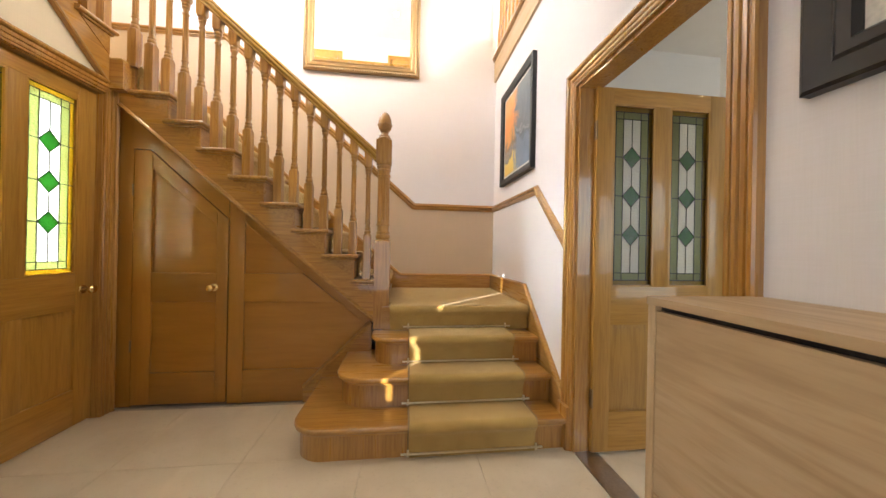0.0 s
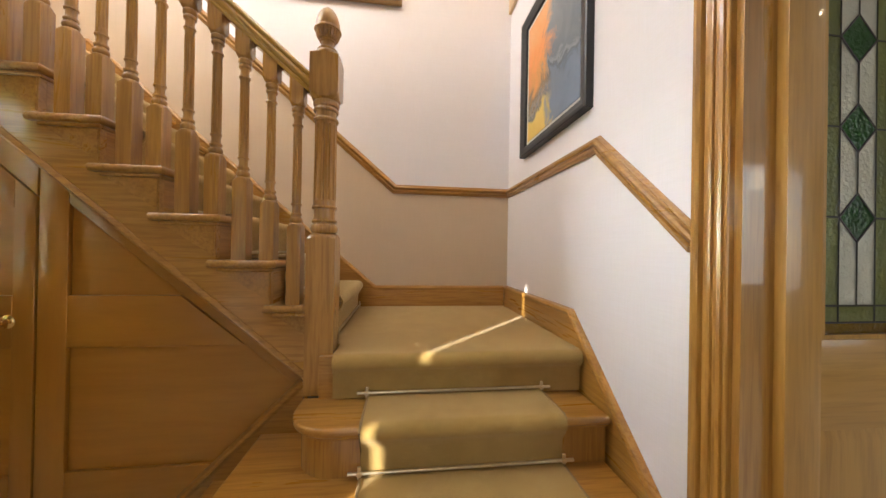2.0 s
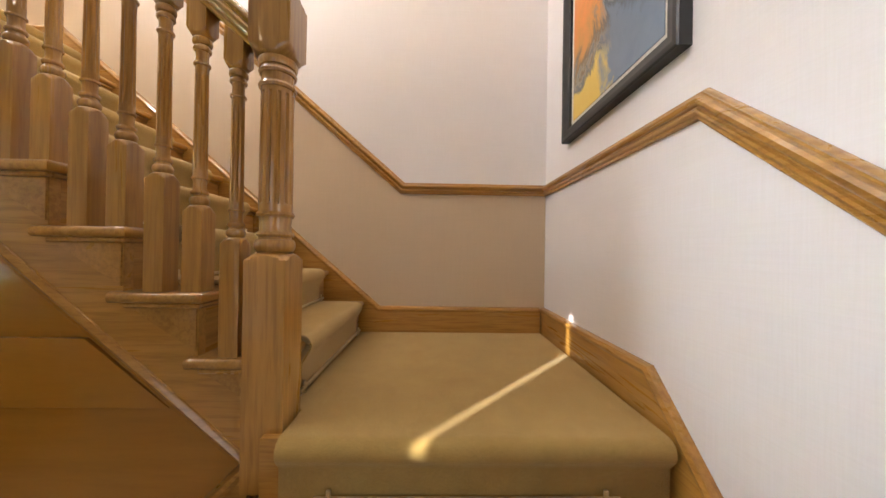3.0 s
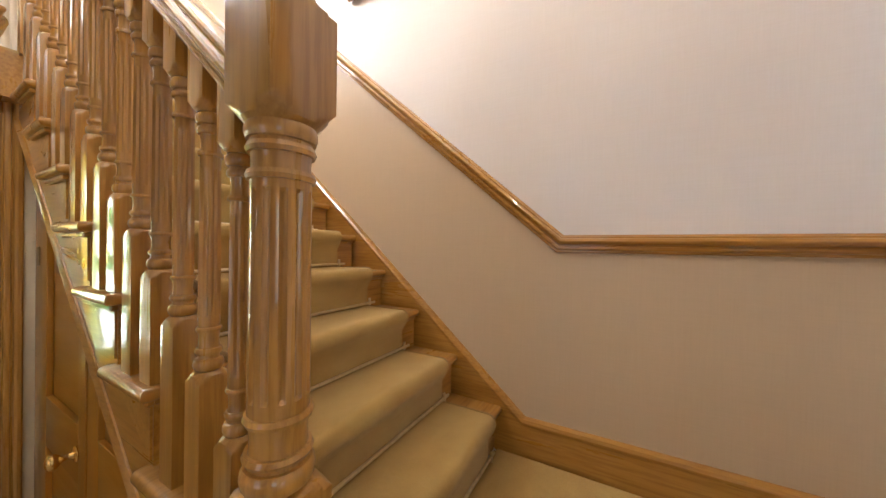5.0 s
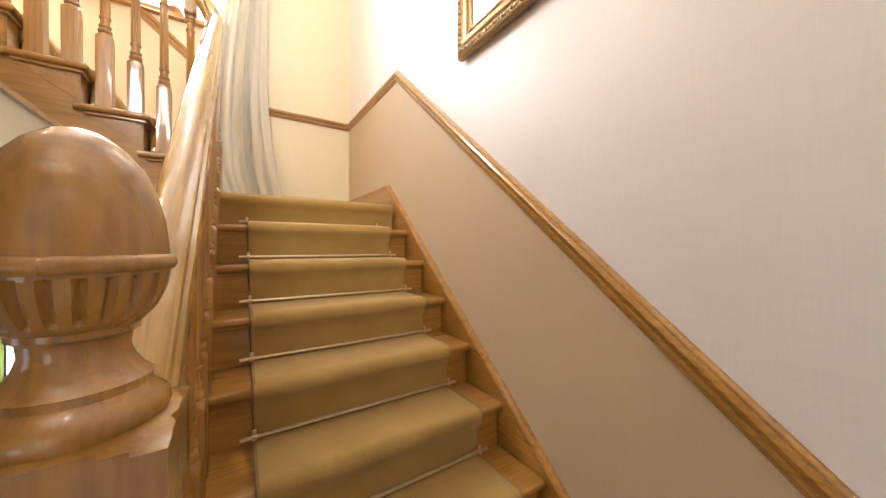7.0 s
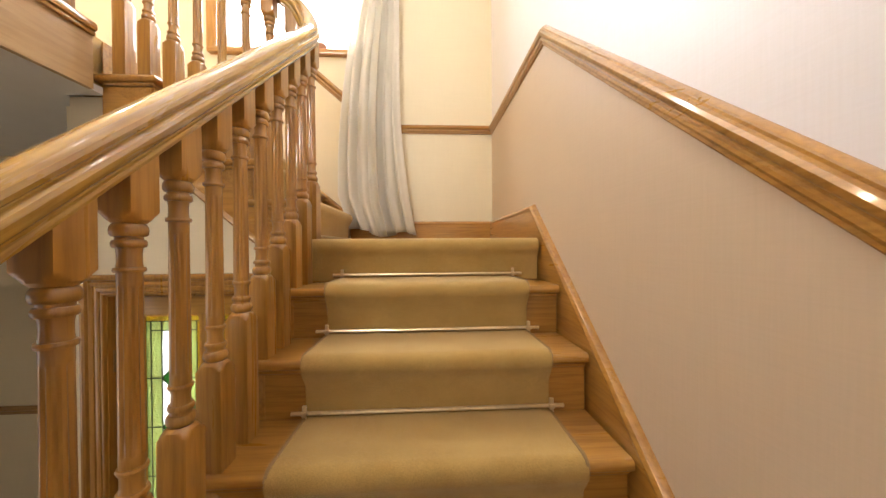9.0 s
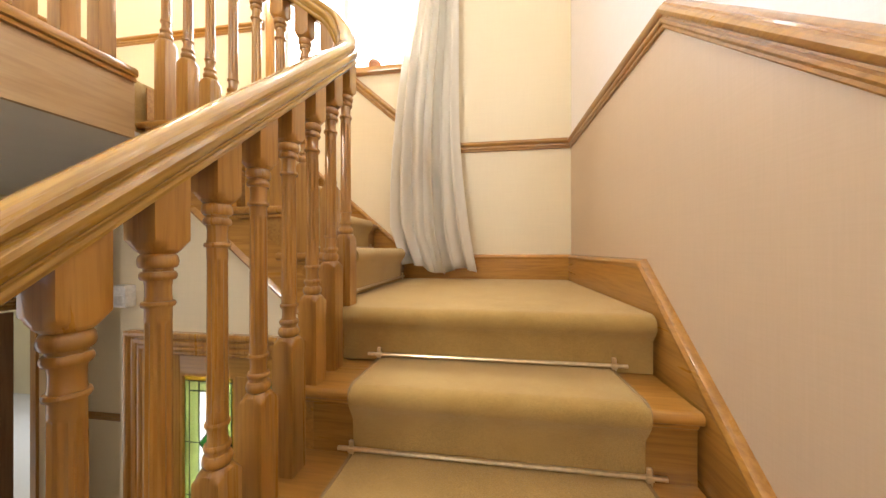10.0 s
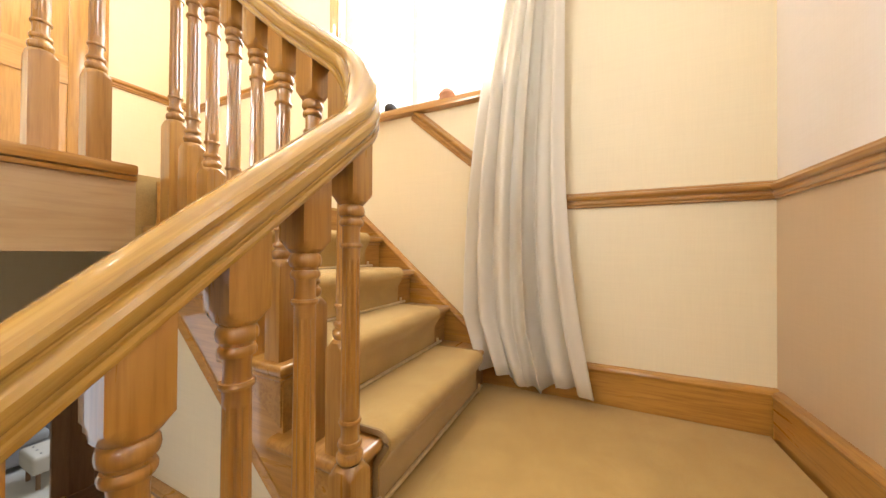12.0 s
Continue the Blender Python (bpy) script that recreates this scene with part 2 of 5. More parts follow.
def painting_material():
    m, t, b = mat("abstract_canvas")
    tc = t.nodes.new("ShaderNodeTexCoord")
    sep = t.nodes.new("ShaderNodeSeparateXYZ")
    t.links.new(tc.outputs["Object"], sep.inputs[0])
    v = coords(t, (1, 3.0, 2.2), False)
    n = noise_tex(t, v, 2.2, 6.0, 0.65, 0.8)
    add = t.nodes.new("ShaderNodeMath")
    add.operation = "MULTIPLY_ADD"
    add.inputs[1].default_value = 0.55
    t.links.new(n, add.inputs[0])
    t.links.new(sep.outputs[2], add.inputs[2])
    y2 = t.nodes.new("ShaderNodeMath")
    y2.operation = "MULTIPLY_ADD"
    y2.inputs[1].default_value = 0.55
    t.links.new(n, y2.inputs[0])
    t.links.new(sep.outputs[1], y2.inputs[2])
    warm = ramp(t, add.outputs[0], ((0.0, (0.72, 0.48, 0.08)), (0.40, (0.78, 0.58, 0.14)), (0.46, (0.14, 0.15, 0.17)), (0.485, (0.34, 0.30, 0.24)),
                                    (0.52, (0.22, 0.15, 0.09)), (0.58, (0.62, 0.30, 0.08)), (0.72, (0.80, 0.30, 0.08)), (0.95, (0.78, 0.40, 0.16))))
    cool = ramp(t, add.outputs[0], ((0.0, (0.24, 0.31, 0.42)), (0.46, (0.17, 0.22, 0.30)), (0.53, (0.10, 0.12, 0.14)), (0.56, (0.27, 0.30, 0.33)), (0.60, (0.15, 0.18, 0.21)), (0.9, (0.24, 0.28, 0.31))))
    t.links.new(mixed(t, ramp(t, y2.outputs[0], ((0.24, (1, 1, 1)), (0.34, (0, 0, 0)))), warm, cool), b.inputs["Base Color"])
    b.inputs["Roughness"].default_value = 0.55
    bumped(t, b, n, 0.4, 0.003)
    return m


CANVAS = painting_material()

# ---- building helpers ----


def part(name, bm, material, parent=None, label="", smooth=True, angle=32):
    """Links a bmesh as one mesh object, under a thing or part if one is given."""
    bmesh.ops.recalc_face_normals(bm, faces=bm.faces)
    me = bpy.data.meshes.new(name)
    bm.to_mesh(me)
    bm.free()
    me.materials.append(material)
    if smooth:
        for p in me.polygons:
            p.use_smooth = True
        me.set_sharp_from_angle(angle=radians(angle))
    ob = new(name, me)
    if parent is not None:
        ob.parent = parent
    if label:
        tagged(ob, label)
    return ob


def thing(name, label, category, group="", kind="", at=(0, 0, 0)):
    ob = new(name)
    ob.empty_display_size = 0.1
    ob.location = at
    return tagged(ob, label, category, group, kind)


def structure(ob, label, category):
    return tagged(ob, label, category, "", "structure")


def box(bm, x0, x1, y0, y1, z0, z1, bevel=0.0, seg=2):
    vs = [bm.verts.new((x, y, z)) for x in (x0, x1) for y in (y0, y1) for z in (z0, z1)]
    fs = [bm.faces.new([vs[i] for i in q]) for q in ((0, 1, 3, 2), (4, 6, 7, 5), (0, 4, 5, 1), (2, 3, 7, 6), (0, 2, 6, 4), (1, 5, 7, 3))]
    if bevel:
        es = {e for f in fs for e in f.edges}
        bmesh.ops.bevel(bm, geom=list(es), offset=bevel, segments=seg, affect="EDGES", profile=0.6)
    return bm


def boxed(*a, **k):
    return box(bmesh.new(), *a, **k)


def prism(bm, pts, axis, a0, a1, bevel=0.0):
    """A polygon of pairs, (x, z) for axis y, (y, z) for axis x, (x, y) for axis z, drawn out from a0 to a1."""
    place = {"y": lambda p, a: (p[0], a, p[1]), "x": lambda p, a: (a, p[0], p[1]), "z": lambda p, a: (p[0], p[1], a)}[axis]
    lo, hi = [[bm.verts.new(place(p, a)) for p in pts] for a in (a0, a1)]
    caps = [bm.faces.new(lo), bm.faces.new(hi[::-1])]
    n = len(pts)
    sides = [bm.faces.new((lo[i], hi[i], hi[(i + 1) % n], lo[(i + 1) % n])) for i in range(n)]
    if bevel:
        bmesh.ops.recalc_face_normals(bm, faces=bm.faces)
        es = {e for f in caps for e in f.edges}
        bmesh.ops.bevel(bm, geom=list(es), offset=bevel, segments=3, affect="EDGES", profile=0.5)
    return bm


def cylinder(bm, a, b, r, seg=12):
    a, b = Vector(a), Vector(b)
    m = Matrix.Translation((a + b) / 2) @ (b - a).to_track_quat("Z", "Y").to_matrix().to_4x4()
    bmesh.ops.create_cone(bm, cap_ends=True, segments=seg, radius1=r, radius2=r, depth=(b - a).length, matrix=m)
    return bm


def sweep(bm, path, profile, normal=None):
    """Draws a closed profile of (out, up) pairs along a path. With a normal the path lies flat on a wall and its corners are
    mitred; without one the profile stays upright."""
    pts = [Vector(p) for p in path]
    rings = []
    for i, p in enumerate(pts):
        t0 = (p - pts[i - 1]).normalized() if i else (pts[1] - p).normalized()
        t1 = (pts[i + 1] - p).normalized() if i + 1 < len(pts) else t0
        if normal is not None:
            nrm = Vector(normal)
            p0, p1 = nrm.cross(t0), nrm.cross(t1)
            if p0.z < 0 or (abs(p0.z) < 1e-6 and p0.length and sum(p0) < 0):
                p0, p1 = -p0, -p1
            out, up = nrm, (p0 + p1) / (1 + p0.dot(p1))
        else:
            t = (t0 + t1).normalized()
            out = t.cross(Vector((0, 0, 1))).normalized()
            up = out.cross(t)
        rings.append([bm.verts.new(p + out * a + up * b) for a, b in profile])
    n = len(profile)
    uv = bm.loops.layers.uv.new("along")
    run = list(itertools.accumulate([0.0] + [(b - a).length for a, b in zip(pts, pts[1:])]))
    girth = list(itertools.accumulate([0.0] + [math.dist(profile[j], profile[(j + 1) % n]) for j in range(n)]))
    for i, (r0, r1) in enumerate(zip(rings, rings[1:])):
        for j in range(n):
            f = bm.faces.new((r0[j], r0[(j + 1) % n], r1[(j + 1) % n], r1[j]))
            for loop, at in zip(f.loops, ((run[i], girth[j]), (run[i], girth[j + 1]), (run[i + 1], girth[j + 1]), (run[i + 1], girth[j]))):
                loop[uv].uv = at
    bm.faces.new(rings[0])
    bm.faces.new(rings[-1][::-1])
    return bm


def turned(bm, rings, half=None, seg=32, flutes=0, depth=0.0, span=(0, 0)):
    """A turned post about the z axis. rings: (z, radius). half: the half width of the square stock that the turning is cut from."""
    loops = []
    for z, r in rings:
        loop = []
        for j in range(seg):
            a = 2 * math.pi * j / seg
            rr = r
            if flutes and span[0] < z < span[1]:
                rr = r - depth * max(0.0, (math.cos(a * flutes) - 0.1) / 0.9) ** 0.6
            if half:
                rr = min(rr, half / max(abs(math.cos(a)), abs(math.sin(a))))
            loop.append(bm.verts.new((rr * math.cos(a), rr * math.sin(a), z)))
        loops.append(loop)
    for l0, l1 in zip(loops, loops[1:]):
        for j in range(seg):
            bm.faces.new((l0[j], l0[(j + 1) % seg], l1[(j + 1) % seg], l1[j]))
    bm.faces.new(loops[0][::-1])
    bm.faces.new(loops[-1])
    return bm


RAIL_PROFILE = [(0, -0.034), (0.010, -0.034), (0.013, -0.031), (0.013, -0.025), (0.0175, -0.0235), (0.0215, -0.018), (0.0215, -0.012), (0.017, -0.0085), (0.017, -0.004), (0.025, -0.0015), (0.030, 0.004),
                (0.0315, 0.011), (0.028, 0.018), (0.020, 0.0215), (0.020, 0.026), (0.014, 0.0275), (0.010, 0.032), (0.004, 0.034), (0, 0.034)]
SKIRT_CAP = [(0, -0.03), (0.026, -0.03), (0.030, -0.022), (0.030, -0.016), (0.024, -0.006), (0.012, 0.0), (0, 0.0)]
ARCHITRAVE = [(0, 0), (0.016, 0), (0.019, 0.002), (0.020, 0.006), (0.019, 0.010), (0.014, 0.0115), (0.014, 0.0145), (0.020, 0.0165), (0.0225, 0.024), (0.0215, 0.032), (0.015, 0.036), (0.015, 0.040),
              (0.021, 0.042), (0.0245, 0.050), (0.0245, 0.058), (0.0175, 0.0605), (0.0175, 0.064), (0.029, 0.0685), (0.034, 0.077), (0.0335, 0.086), (0.028, 0.092), (0, 0.092)]


def architrave(name, wall_axis, wall, out, a0, a1, top, parent, wood_up=OAK["z"]):
    """Moulded trim round a door's opening, mitred at the corners. out: +1 or -1, the way off the wall."""
    def at(a, z):
        return (wall, a, z) if wall_axis == "x" else (a, wall, z)
    lo, hi = min(a0, a1), max(a0, a1)
    nrm = Vector((out, 0, 0)) if wall_axis == "x" else Vector((0, out, 0))
    bm = bmesh.new()
    path = [Vector(at(lo, 0)), Vector(at(lo, top)), Vector(at(hi, top)), Vector(at(hi, 0))]
    along = Vector(at(hi, 0)) - Vector(at(lo, 0))
    along.normalize()
    offs = [-along, -along + Vector((0, 0, 1)), along + Vector((0, 0, 1)), along]
    rings = [[bm.verts.new(p + nrm * a + o * b) for a, b in ARCHITRAVE] for p, o in zip(path, offs)]
    n = len(ARCHITRAVE)
    for r0, r1 in zip(rings, rings[1:]):
        for j in range(n):
            bm.faces.new((r0[j], r0[(j + 1) % n], r1[(j + 1) % n], r1[j]))
    bm.faces.new(rings[0])
    bm.faces.new(rings[-1][::-1])
    return part(name, bm, wood_up, parent, "", True, 24)

# ---- the plan, in metres ----
R = 0.18                                   # one riser
L1, L2, FF = 4 * R, 13 * R, 18 * R         # quarter landing, half landing, upper floor
HALL_H, TOP = 2.98, 5.65                   # hall ceiling, upper ceiling
WL, XG = -3.88, -2.885                     # outer wall on the stairs' far side, open side of the upper flight
WD = -2.92                                 # wall with the glazed door, under the upper flight
FRONT, FRONT_UP = -4.40, -3.70             # front walls, below and above
RDO0, RDO1, RDOZ = -2.565, -1.702, 2.075    # doorway to the kitchen
LDO0, LDO1, LDOZ = -1.950, -1.092, 2.10     # doorway to the lobby
DD0, DD1, DDZ = -4.03, -2.70, 2.05         # double doorway to the lounge
VOID = -1.925                               # front edge of the stairwell

# ---- setting ----
structure(part("ground", boxed(-400, 400, -400, 400, -0.6, -0.5), OUTSIDE), "mown lawn outside the house", "ground")
floor = structure(part("floor", boxed(-7.0, 7.3, -9.2, 2.5, -0.12, -0.010), GROUT), "pale limestone tiled floor with fine joints", "floor")

bm = bmesh.new()
box(bm, WL - 0.15, 2.12, 0.0, 0.15, -0.1, TOP)
structure(part("wall_back", bm, WALL), "warm white painted stairwell wall", "wall")

bm = bmesh.new()
box(bm, 0, 0.12, RDO1, 0, -0.1, HALL_H)
box(bm, 0, 0.12, RDO0, RDO1, RDOZ, HALL_H)
box(bm, 0, 0.12, FRONT, RDO0, -0.1, HALL_H)
structure(part("wall_right", bm, WALL), "warm white painted hall wall with a doorway", "wall")

# outer wall with the landing window and the lobby window
WY0, WY1, WZ0, WZ1 = -2.05, -1.02, 3.78, 5.20
LW0, LW1 = -1.92, -1.10
bm = bmesh.new()
x0, x1 = WL - 0.15, WL
box(bm, x0, x1, FRONT_UP - 0.15, WY0, L2 - 0.3, TOP)
box(bm, x0, x1, WY1, 0, L2 - 0.3, TOP)
box(bm, x0, x1, WY0, WY1, L2 - 0.3, WZ0)
box(bm, x0, x1, WY0, WY1, WZ1, TOP)
box(bm, x0, x1, LW1, 0, -0.1, L2 - 0.3)
box(bm, x0, x1, -2.09, LW0, -0.1, L2 - 0.3)
box(bm, x0, x1, LW0, LW1, -0.1, 0.4)
box(bm, x0, x1, LW0, LW1, 2.02, L2 - 0.3)
structure(part("wall_outer", bm, CREAM), "cream painted outer wall with a tall window", "wall")

bm = bmesh.new()
box(bm, WD - 0.10, WD, LDO1, -0.95, -0.1, L2 - 0.05)
prism(bm, [(LDO1, LDOZ), (LDO1, L2 - 0.14), (LDO0, L2 + 0.58), (LDO0, LDOZ)], "x", WD - 0.10, WD)
box(bm, WD - 0.10, WD, -2.09, LDO0, -0.1, HALL_H)
structure(part("wall_under_stairs", bm, CREAM), "cream plaster wall beneath the upper flight", "wall")

bm = bmesh.new()
box(bm, -4.40, WD - 0.10, -2.21, -2.09, -0.1, HALL_H)
structure(part("wall_lobby", bm, CREAM), "cream wall between lobby and hall", "wall")
structure(part("wall_alcove", boxed(-4.40, -4.28, FRONT, -2.21, -0.1, HALL_H), CREAM), "cream wall of the hall's side bay", "wall")

bm = bmesh.new()
box(bm, -4.40, DD0, FRONT - 0.15, FRONT, -0.1, HALL_H)
box(bm, DD0, DD1, FRONT - 0.15, FRONT, DDZ, HALL_H)
box(bm, DD1, -1.80, FRONT - 0.15, FRONT, -0.1, HALL_H)
box(bm, -1.80, -0.80, FRONT - 0.15, FRONT, 2.35, HALL_H)
box(bm, -0.80, 0.12, FRONT - 0.15, FRONT, -0.1, HALL_H)
structure(part("wall_front", bm, CREAM), "cream front wall of the hall", "wall")

bm = bmesh.new()
box(bm, -4.40, XG - 0.02, FRONT, -2.09, HALL_H, HALL_H + 0.03)
box(bm, XG - 0.02, 0.0, FRONT, VOID - 0.002, HALL_H, HALL_H + 0.03)
structure(part("ceiling", bm, CEIL), "white painted hall ceiling", "ceiling")

bm = bmesh.new()
box(bm, WL, 0.0, FRONT_UP, VOID - 0.021, HALL_H + 0.03, FF - 0.012)
box(bm, 0.0, 2.0, FRONT_UP, 0.0, HALL_H + 0.03, FF - 0.012)
structure(part("upper_floor", bm, CARPET), "beige carpeted upper landing", "floor")

structure(part("wall_upper_front", boxed(WL, 2.0, FRONT_UP - 0.12, FRONT_UP, FF - 0.012, TOP), CREAM), "cream upper landing wall with dado rail", "wall")
# unseen opening, added only to hold the upper fill lamp
UW0, UW1, UWZ0, UWZ1 = -2.75, -1.35, 4.05, 5.30
bm = bmesh.new()
box(bm, 2.0, 2.12, FRONT_UP - 0.12, UW0, FF - 0.012, TOP)
box(bm, 2.0, 2.12, UW1, 0.0, FF - 0.012, TOP)
box(bm, 2.0, 2.12, UW0, UW1, FF - 0.012, UWZ0)
box(bm, 2.0, 2.12, UW0, UW1, UWZ1, TOP)
structure(part("wall_upper_right", bm, CREAM), "cream upper landing wall, opened for an added fill lamp", "wall")
structure(part("ceiling_upper", boxed(WL - 0.15, 2.12, FRONT_UP - 0.12, 0.15, TOP, TOP + 0.1), CEIL), "white ceiling above the stairwell", "ceiling")
cove = [(0, 0), (0.10, 0), (0.10, -0.012), (0.07, -0.02), (0.035, -0.05), (0.018, -0.085), (0.012, -0.10), (0, -0.10)]
bm = bmesh.new()
sweep(bm, [(WL, FRONT_UP, TOP), (2.0, FRONT_UP, TOP)], cove, (0, 1, 0))
sweep(bm, [(WL, FRONT_UP, TOP), (WL, 0, TOP)], cove, (1, 0, 0))
structure(part("coving", bm, CEIL), "white plaster coving", "trim")

# lobby, kitchen and lounge shells
structure(part("ceiling_lobby", boxed(WL, WD - 0.1, -2.09, -0.95, 2.12, 2.14), CEIL), "white lobby ceiling", "ceiling")
structure(part("wall_lobby_back", boxed(WL, WD - 0.02, -0.95, -0.85, -0.1, 0.3), CREAM), "cream low wall behind the cupboard", "wall")
structure(part("wall_lobby_end", boxed(WL, WD - 0.02, -0.95, -0.85, 0.3, 2.14), CREAM), "cream lobby end wall", "wall")

KX, KY = 7.0, 2.2
bm = bmesh.new()
box(bm, KX, KX + 0.15, FRONT, KY, -0.1, HALL_H)
box(bm, 2.0, 2.12, 0.15, KY, -0.1, HALL_H)
box(bm, 2.0, 5.9, KY, KY + 0.15, -0.1, HALL_H)
box(bm, 6.85, KX, KY, KY + 0.15, -0.1, HALL_H)
box(bm, 5.9, 6.85, KY, KY + 0.15, -0.1, 1.35)
box(bm, 5.9, 6.85, KY, KY + 0.15, 1.95, HALL_H)
structure(part("wall_kitchen_end", bm, GREYWHITE), "white kitchen walls with a garden window", "wall")
# unseen wall; the opening is made up to hold the kitchen fill lamp
bm = bmesh.new()
box(bm, 0.12, 1.3, FRONT - 0.15, FRONT, -0.1, HALL_H)
box(bm, 3.5, KX + 0.15, FRONT - 0.15, FRONT, -0.1, HALL_H)
box(bm, 1.3, 3.5, FRONT - 0.15, FRONT, -0.1, 0.8)
box(bm, 1.3, 3.5, FRONT - 0.15, FRONT, 2.2, HALL_H)
structure(part("wall_kitchen_front", bm, CREAM), "unseen cream kitchen wall, opened for an added fill lamp", "wall")
bm = bmesh.new()
box(bm, 0.12, KX, FRONT, KY, 2.60, 2.64)
box(bm, 0.12, 1.35, -1.30, -0.001, 2.30, 2.60)
structure(part("ceiling_kitchen", bm, CEIL), "white kitchen ceiling", "ceiling")

LX0, LX1, LY0 = -6.2, -0.4, -9.0
# the window is unseen; its sill and sides are set to shape the sunbeam
bm = bmesh.new()
box(bm, LX0 - 0.15, LX0, FRONT - 1.55, FRONT, -0.1, 3.0)
box(bm, LX0 - 0.15, LX0, LY0, FRONT - 2.95, -0.1, 3.0)
box(bm, LX0 - 0.15, LX0, FRONT - 2.95, FRONT - 1.55, -0.1, 1.62)
box(bm, LX0 - 0.15, LX0, FRONT - 2.95, FRONT - 1.55, 2.78, 3.0)
box(bm, LX0, LX1, LY0 - 0.15, LY0, -0.1, 3.0)
box(bm, LX1, LX1 + 0.15, LY0, FRONT - 0.15, -0.1, 3.0)
box(bm, LX0, -4.40, FRONT - 0.15, FRONT, -0.1, 3.0)
structure(part("wall_lounge", bm, CREAM), "cream lounge walls with an unseen window cut to shape the sunbeam", "wall")
structure(part("ceiling_lounge", boxed(LX0 - .15, LX1 + .15, LY0 - .15, FRONT - 0.15, 2.9, 3.0), CEIL), "white lounge ceiling", "ceiling")

# ---- stairs ----


def lay(u, w, z):
    """A matrix from a flight's own axes (along the climb, across to its open side, up) to the world."""
    m = Matrix.Identity(4)
    m.col[0], m.col[1] = (*u, 0, 0), (*w, 0, 0)
    m.translation = z
    return m


F1 = lay((0, 1), (-1, 0), (0, 0, 0))
F2 = lay((-1, 0), (0, -1), (0, 0, 0))
F3 = lay((0, -1), (1, 0), (WL, 0, 0))
G2, NOSE = 0.2095, 0.03
U1 = [-1.67, -1.475, -1.28, -1.085]                     # riser faces, first flight
U2 = [1.12 + G2 * k for k in range(9)]                  # second flight
U3 = [1.085 + 0.21 * k for k in range(5)]               # third flight


def placed(ob, m):
    ob.matrix_local = m
    return ob


def tread_board(u0, u1, w0, w1, z, open_side=True):
    """A tread with a rounded nosing to the front and, on a cut string, to the open side."""
    bm = boxed(u0, u1, w0, w1, z - 0.03, z)
    es = [e for e in bm.edges if all(abs(v.co.x - u0) < 1e-5 for v in e.verts) and abs(e.verts[0].co.z - e.verts[1].co.z) < 1e-5]
    if open_side:
        es += [e for e in bm.edges if all(abs(v.co.y - w1) < 1e-5 for v in e.verts) and abs(e.verts[0].co.z - e.verts[1].co.z) < 1e-5]
    bmesh.ops.bevel(bm, geom=es, offset=0.0135, segments=4, affect="EDGES", profile=0.5)
    return bm


def flight(name, label, m, us, z0, w_open, last, grain_w, low=0.395):
    """A flight with cut string: treads, risers, scotia, brackets and string, each a part."""
    top = thing(name, label, "stairs")
    n = len(us)
    for k in range(n):
        z = z0 + R * (k + 1)
        part_r = part("riser", boxed(us[k], us[k] + 0.018, 0.033, w_open - 0.0605, z - R, z - 0.03), OAK[grain_w], top)
        placed(part_r, m)
        if k < n - 1:
            placed(part("tread", tread_board(us[k] - NOSE, us[k + 1] + 0.018, 0.033, w_open, z), OAK[grain_w], top), m)
            bm = bmesh.new()
            box(bm, us[k] - 0.012, us[k], 0.033, w_open - 0.030, z - 0.045, z - 0.03, 0.004, 1)
            box(bm, us[k] - 0.012, us[k + 1] - 0.01, w_open - 0.032, w_open - 0.014, z - 0.045, z - 0.03, 0.004, 1)
            placed(part("scotia", bm, OAK[grain_w], top), m)
            bm = bmesh.new()
            bm2 = prism(bm, [(us[k] + 0.004, z - 0.046), (us[k + 1] - 0.02, z - 0.046), (us[k] + 0.004, z - 0.165)], "y", w_open - 0.0335, w_open - 0.027)
            placed(part("bracket", bm2, OAK[grain_w], top), m)
    # cut string
    slope = R / (us[1] - us[0])
    pts = []
    for k in range(n):
        z = z0 + R * (k + 1)
        pts += [(us[k], z - R - 0.03 if k else z - R), (us[k], z - 0.03)]
    pts.append((last, z0 + R * n - 0.03))

    def under(u):
        return z0 + R + (u - us[0] + NOSE) * slope - low
    pts += [(last, under(last)), (us[0] - 0.0, under(us[0]))]
    bm = bmesh.new()
    lo = [bm.verts.new((p[0], w_open - 0.060, p[1])) for p in pts]
    f = bm.faces.new(lo)
    ext = bmesh.ops.extrude_face_region(bm, geom=[f])
    bmesh.ops.translate(bm, vec=(0, 0.028, 0), verts=[g for g in ext["geom"] if isinstance(g, bmesh.types.BMVert)])
    placed(part("string", bm, OAK["x"], top, smooth=False), m)
    bm = bmesh.new()
    sweep(bm, [(us[0] + 0.02, w_open - 0.034, under(us[0] + 0.02)), (last - 0.01, w_open - 0.034, under(last - 0.01))],
          [(0, 0), (0.010, 0.0), (0.014, 0.008), (0.010, 0.018), (0.006, 0.024), (0, 0.026)], (0, 1, 0))
    placed(part("string_moulding", bm, OAK["x"], top), m)
    return top


W2 = 1.052
stairs_mid = flight("stair_flight", "varnished oak stair flight with cut string", F2, U2, L1, W2, -XG + 0.02, "y")
W3 = XG - WL + 0.020
stairs_up = flight("stair_flight", "short varnished oak flight up to the upper floor", F3, U3, L2, W3, 1.93, "y")

# first flight: three steps with rounded ends
stairs_low = thing("stair_flight", "three bottom oak steps with rounded bullnose ends", "stairs")


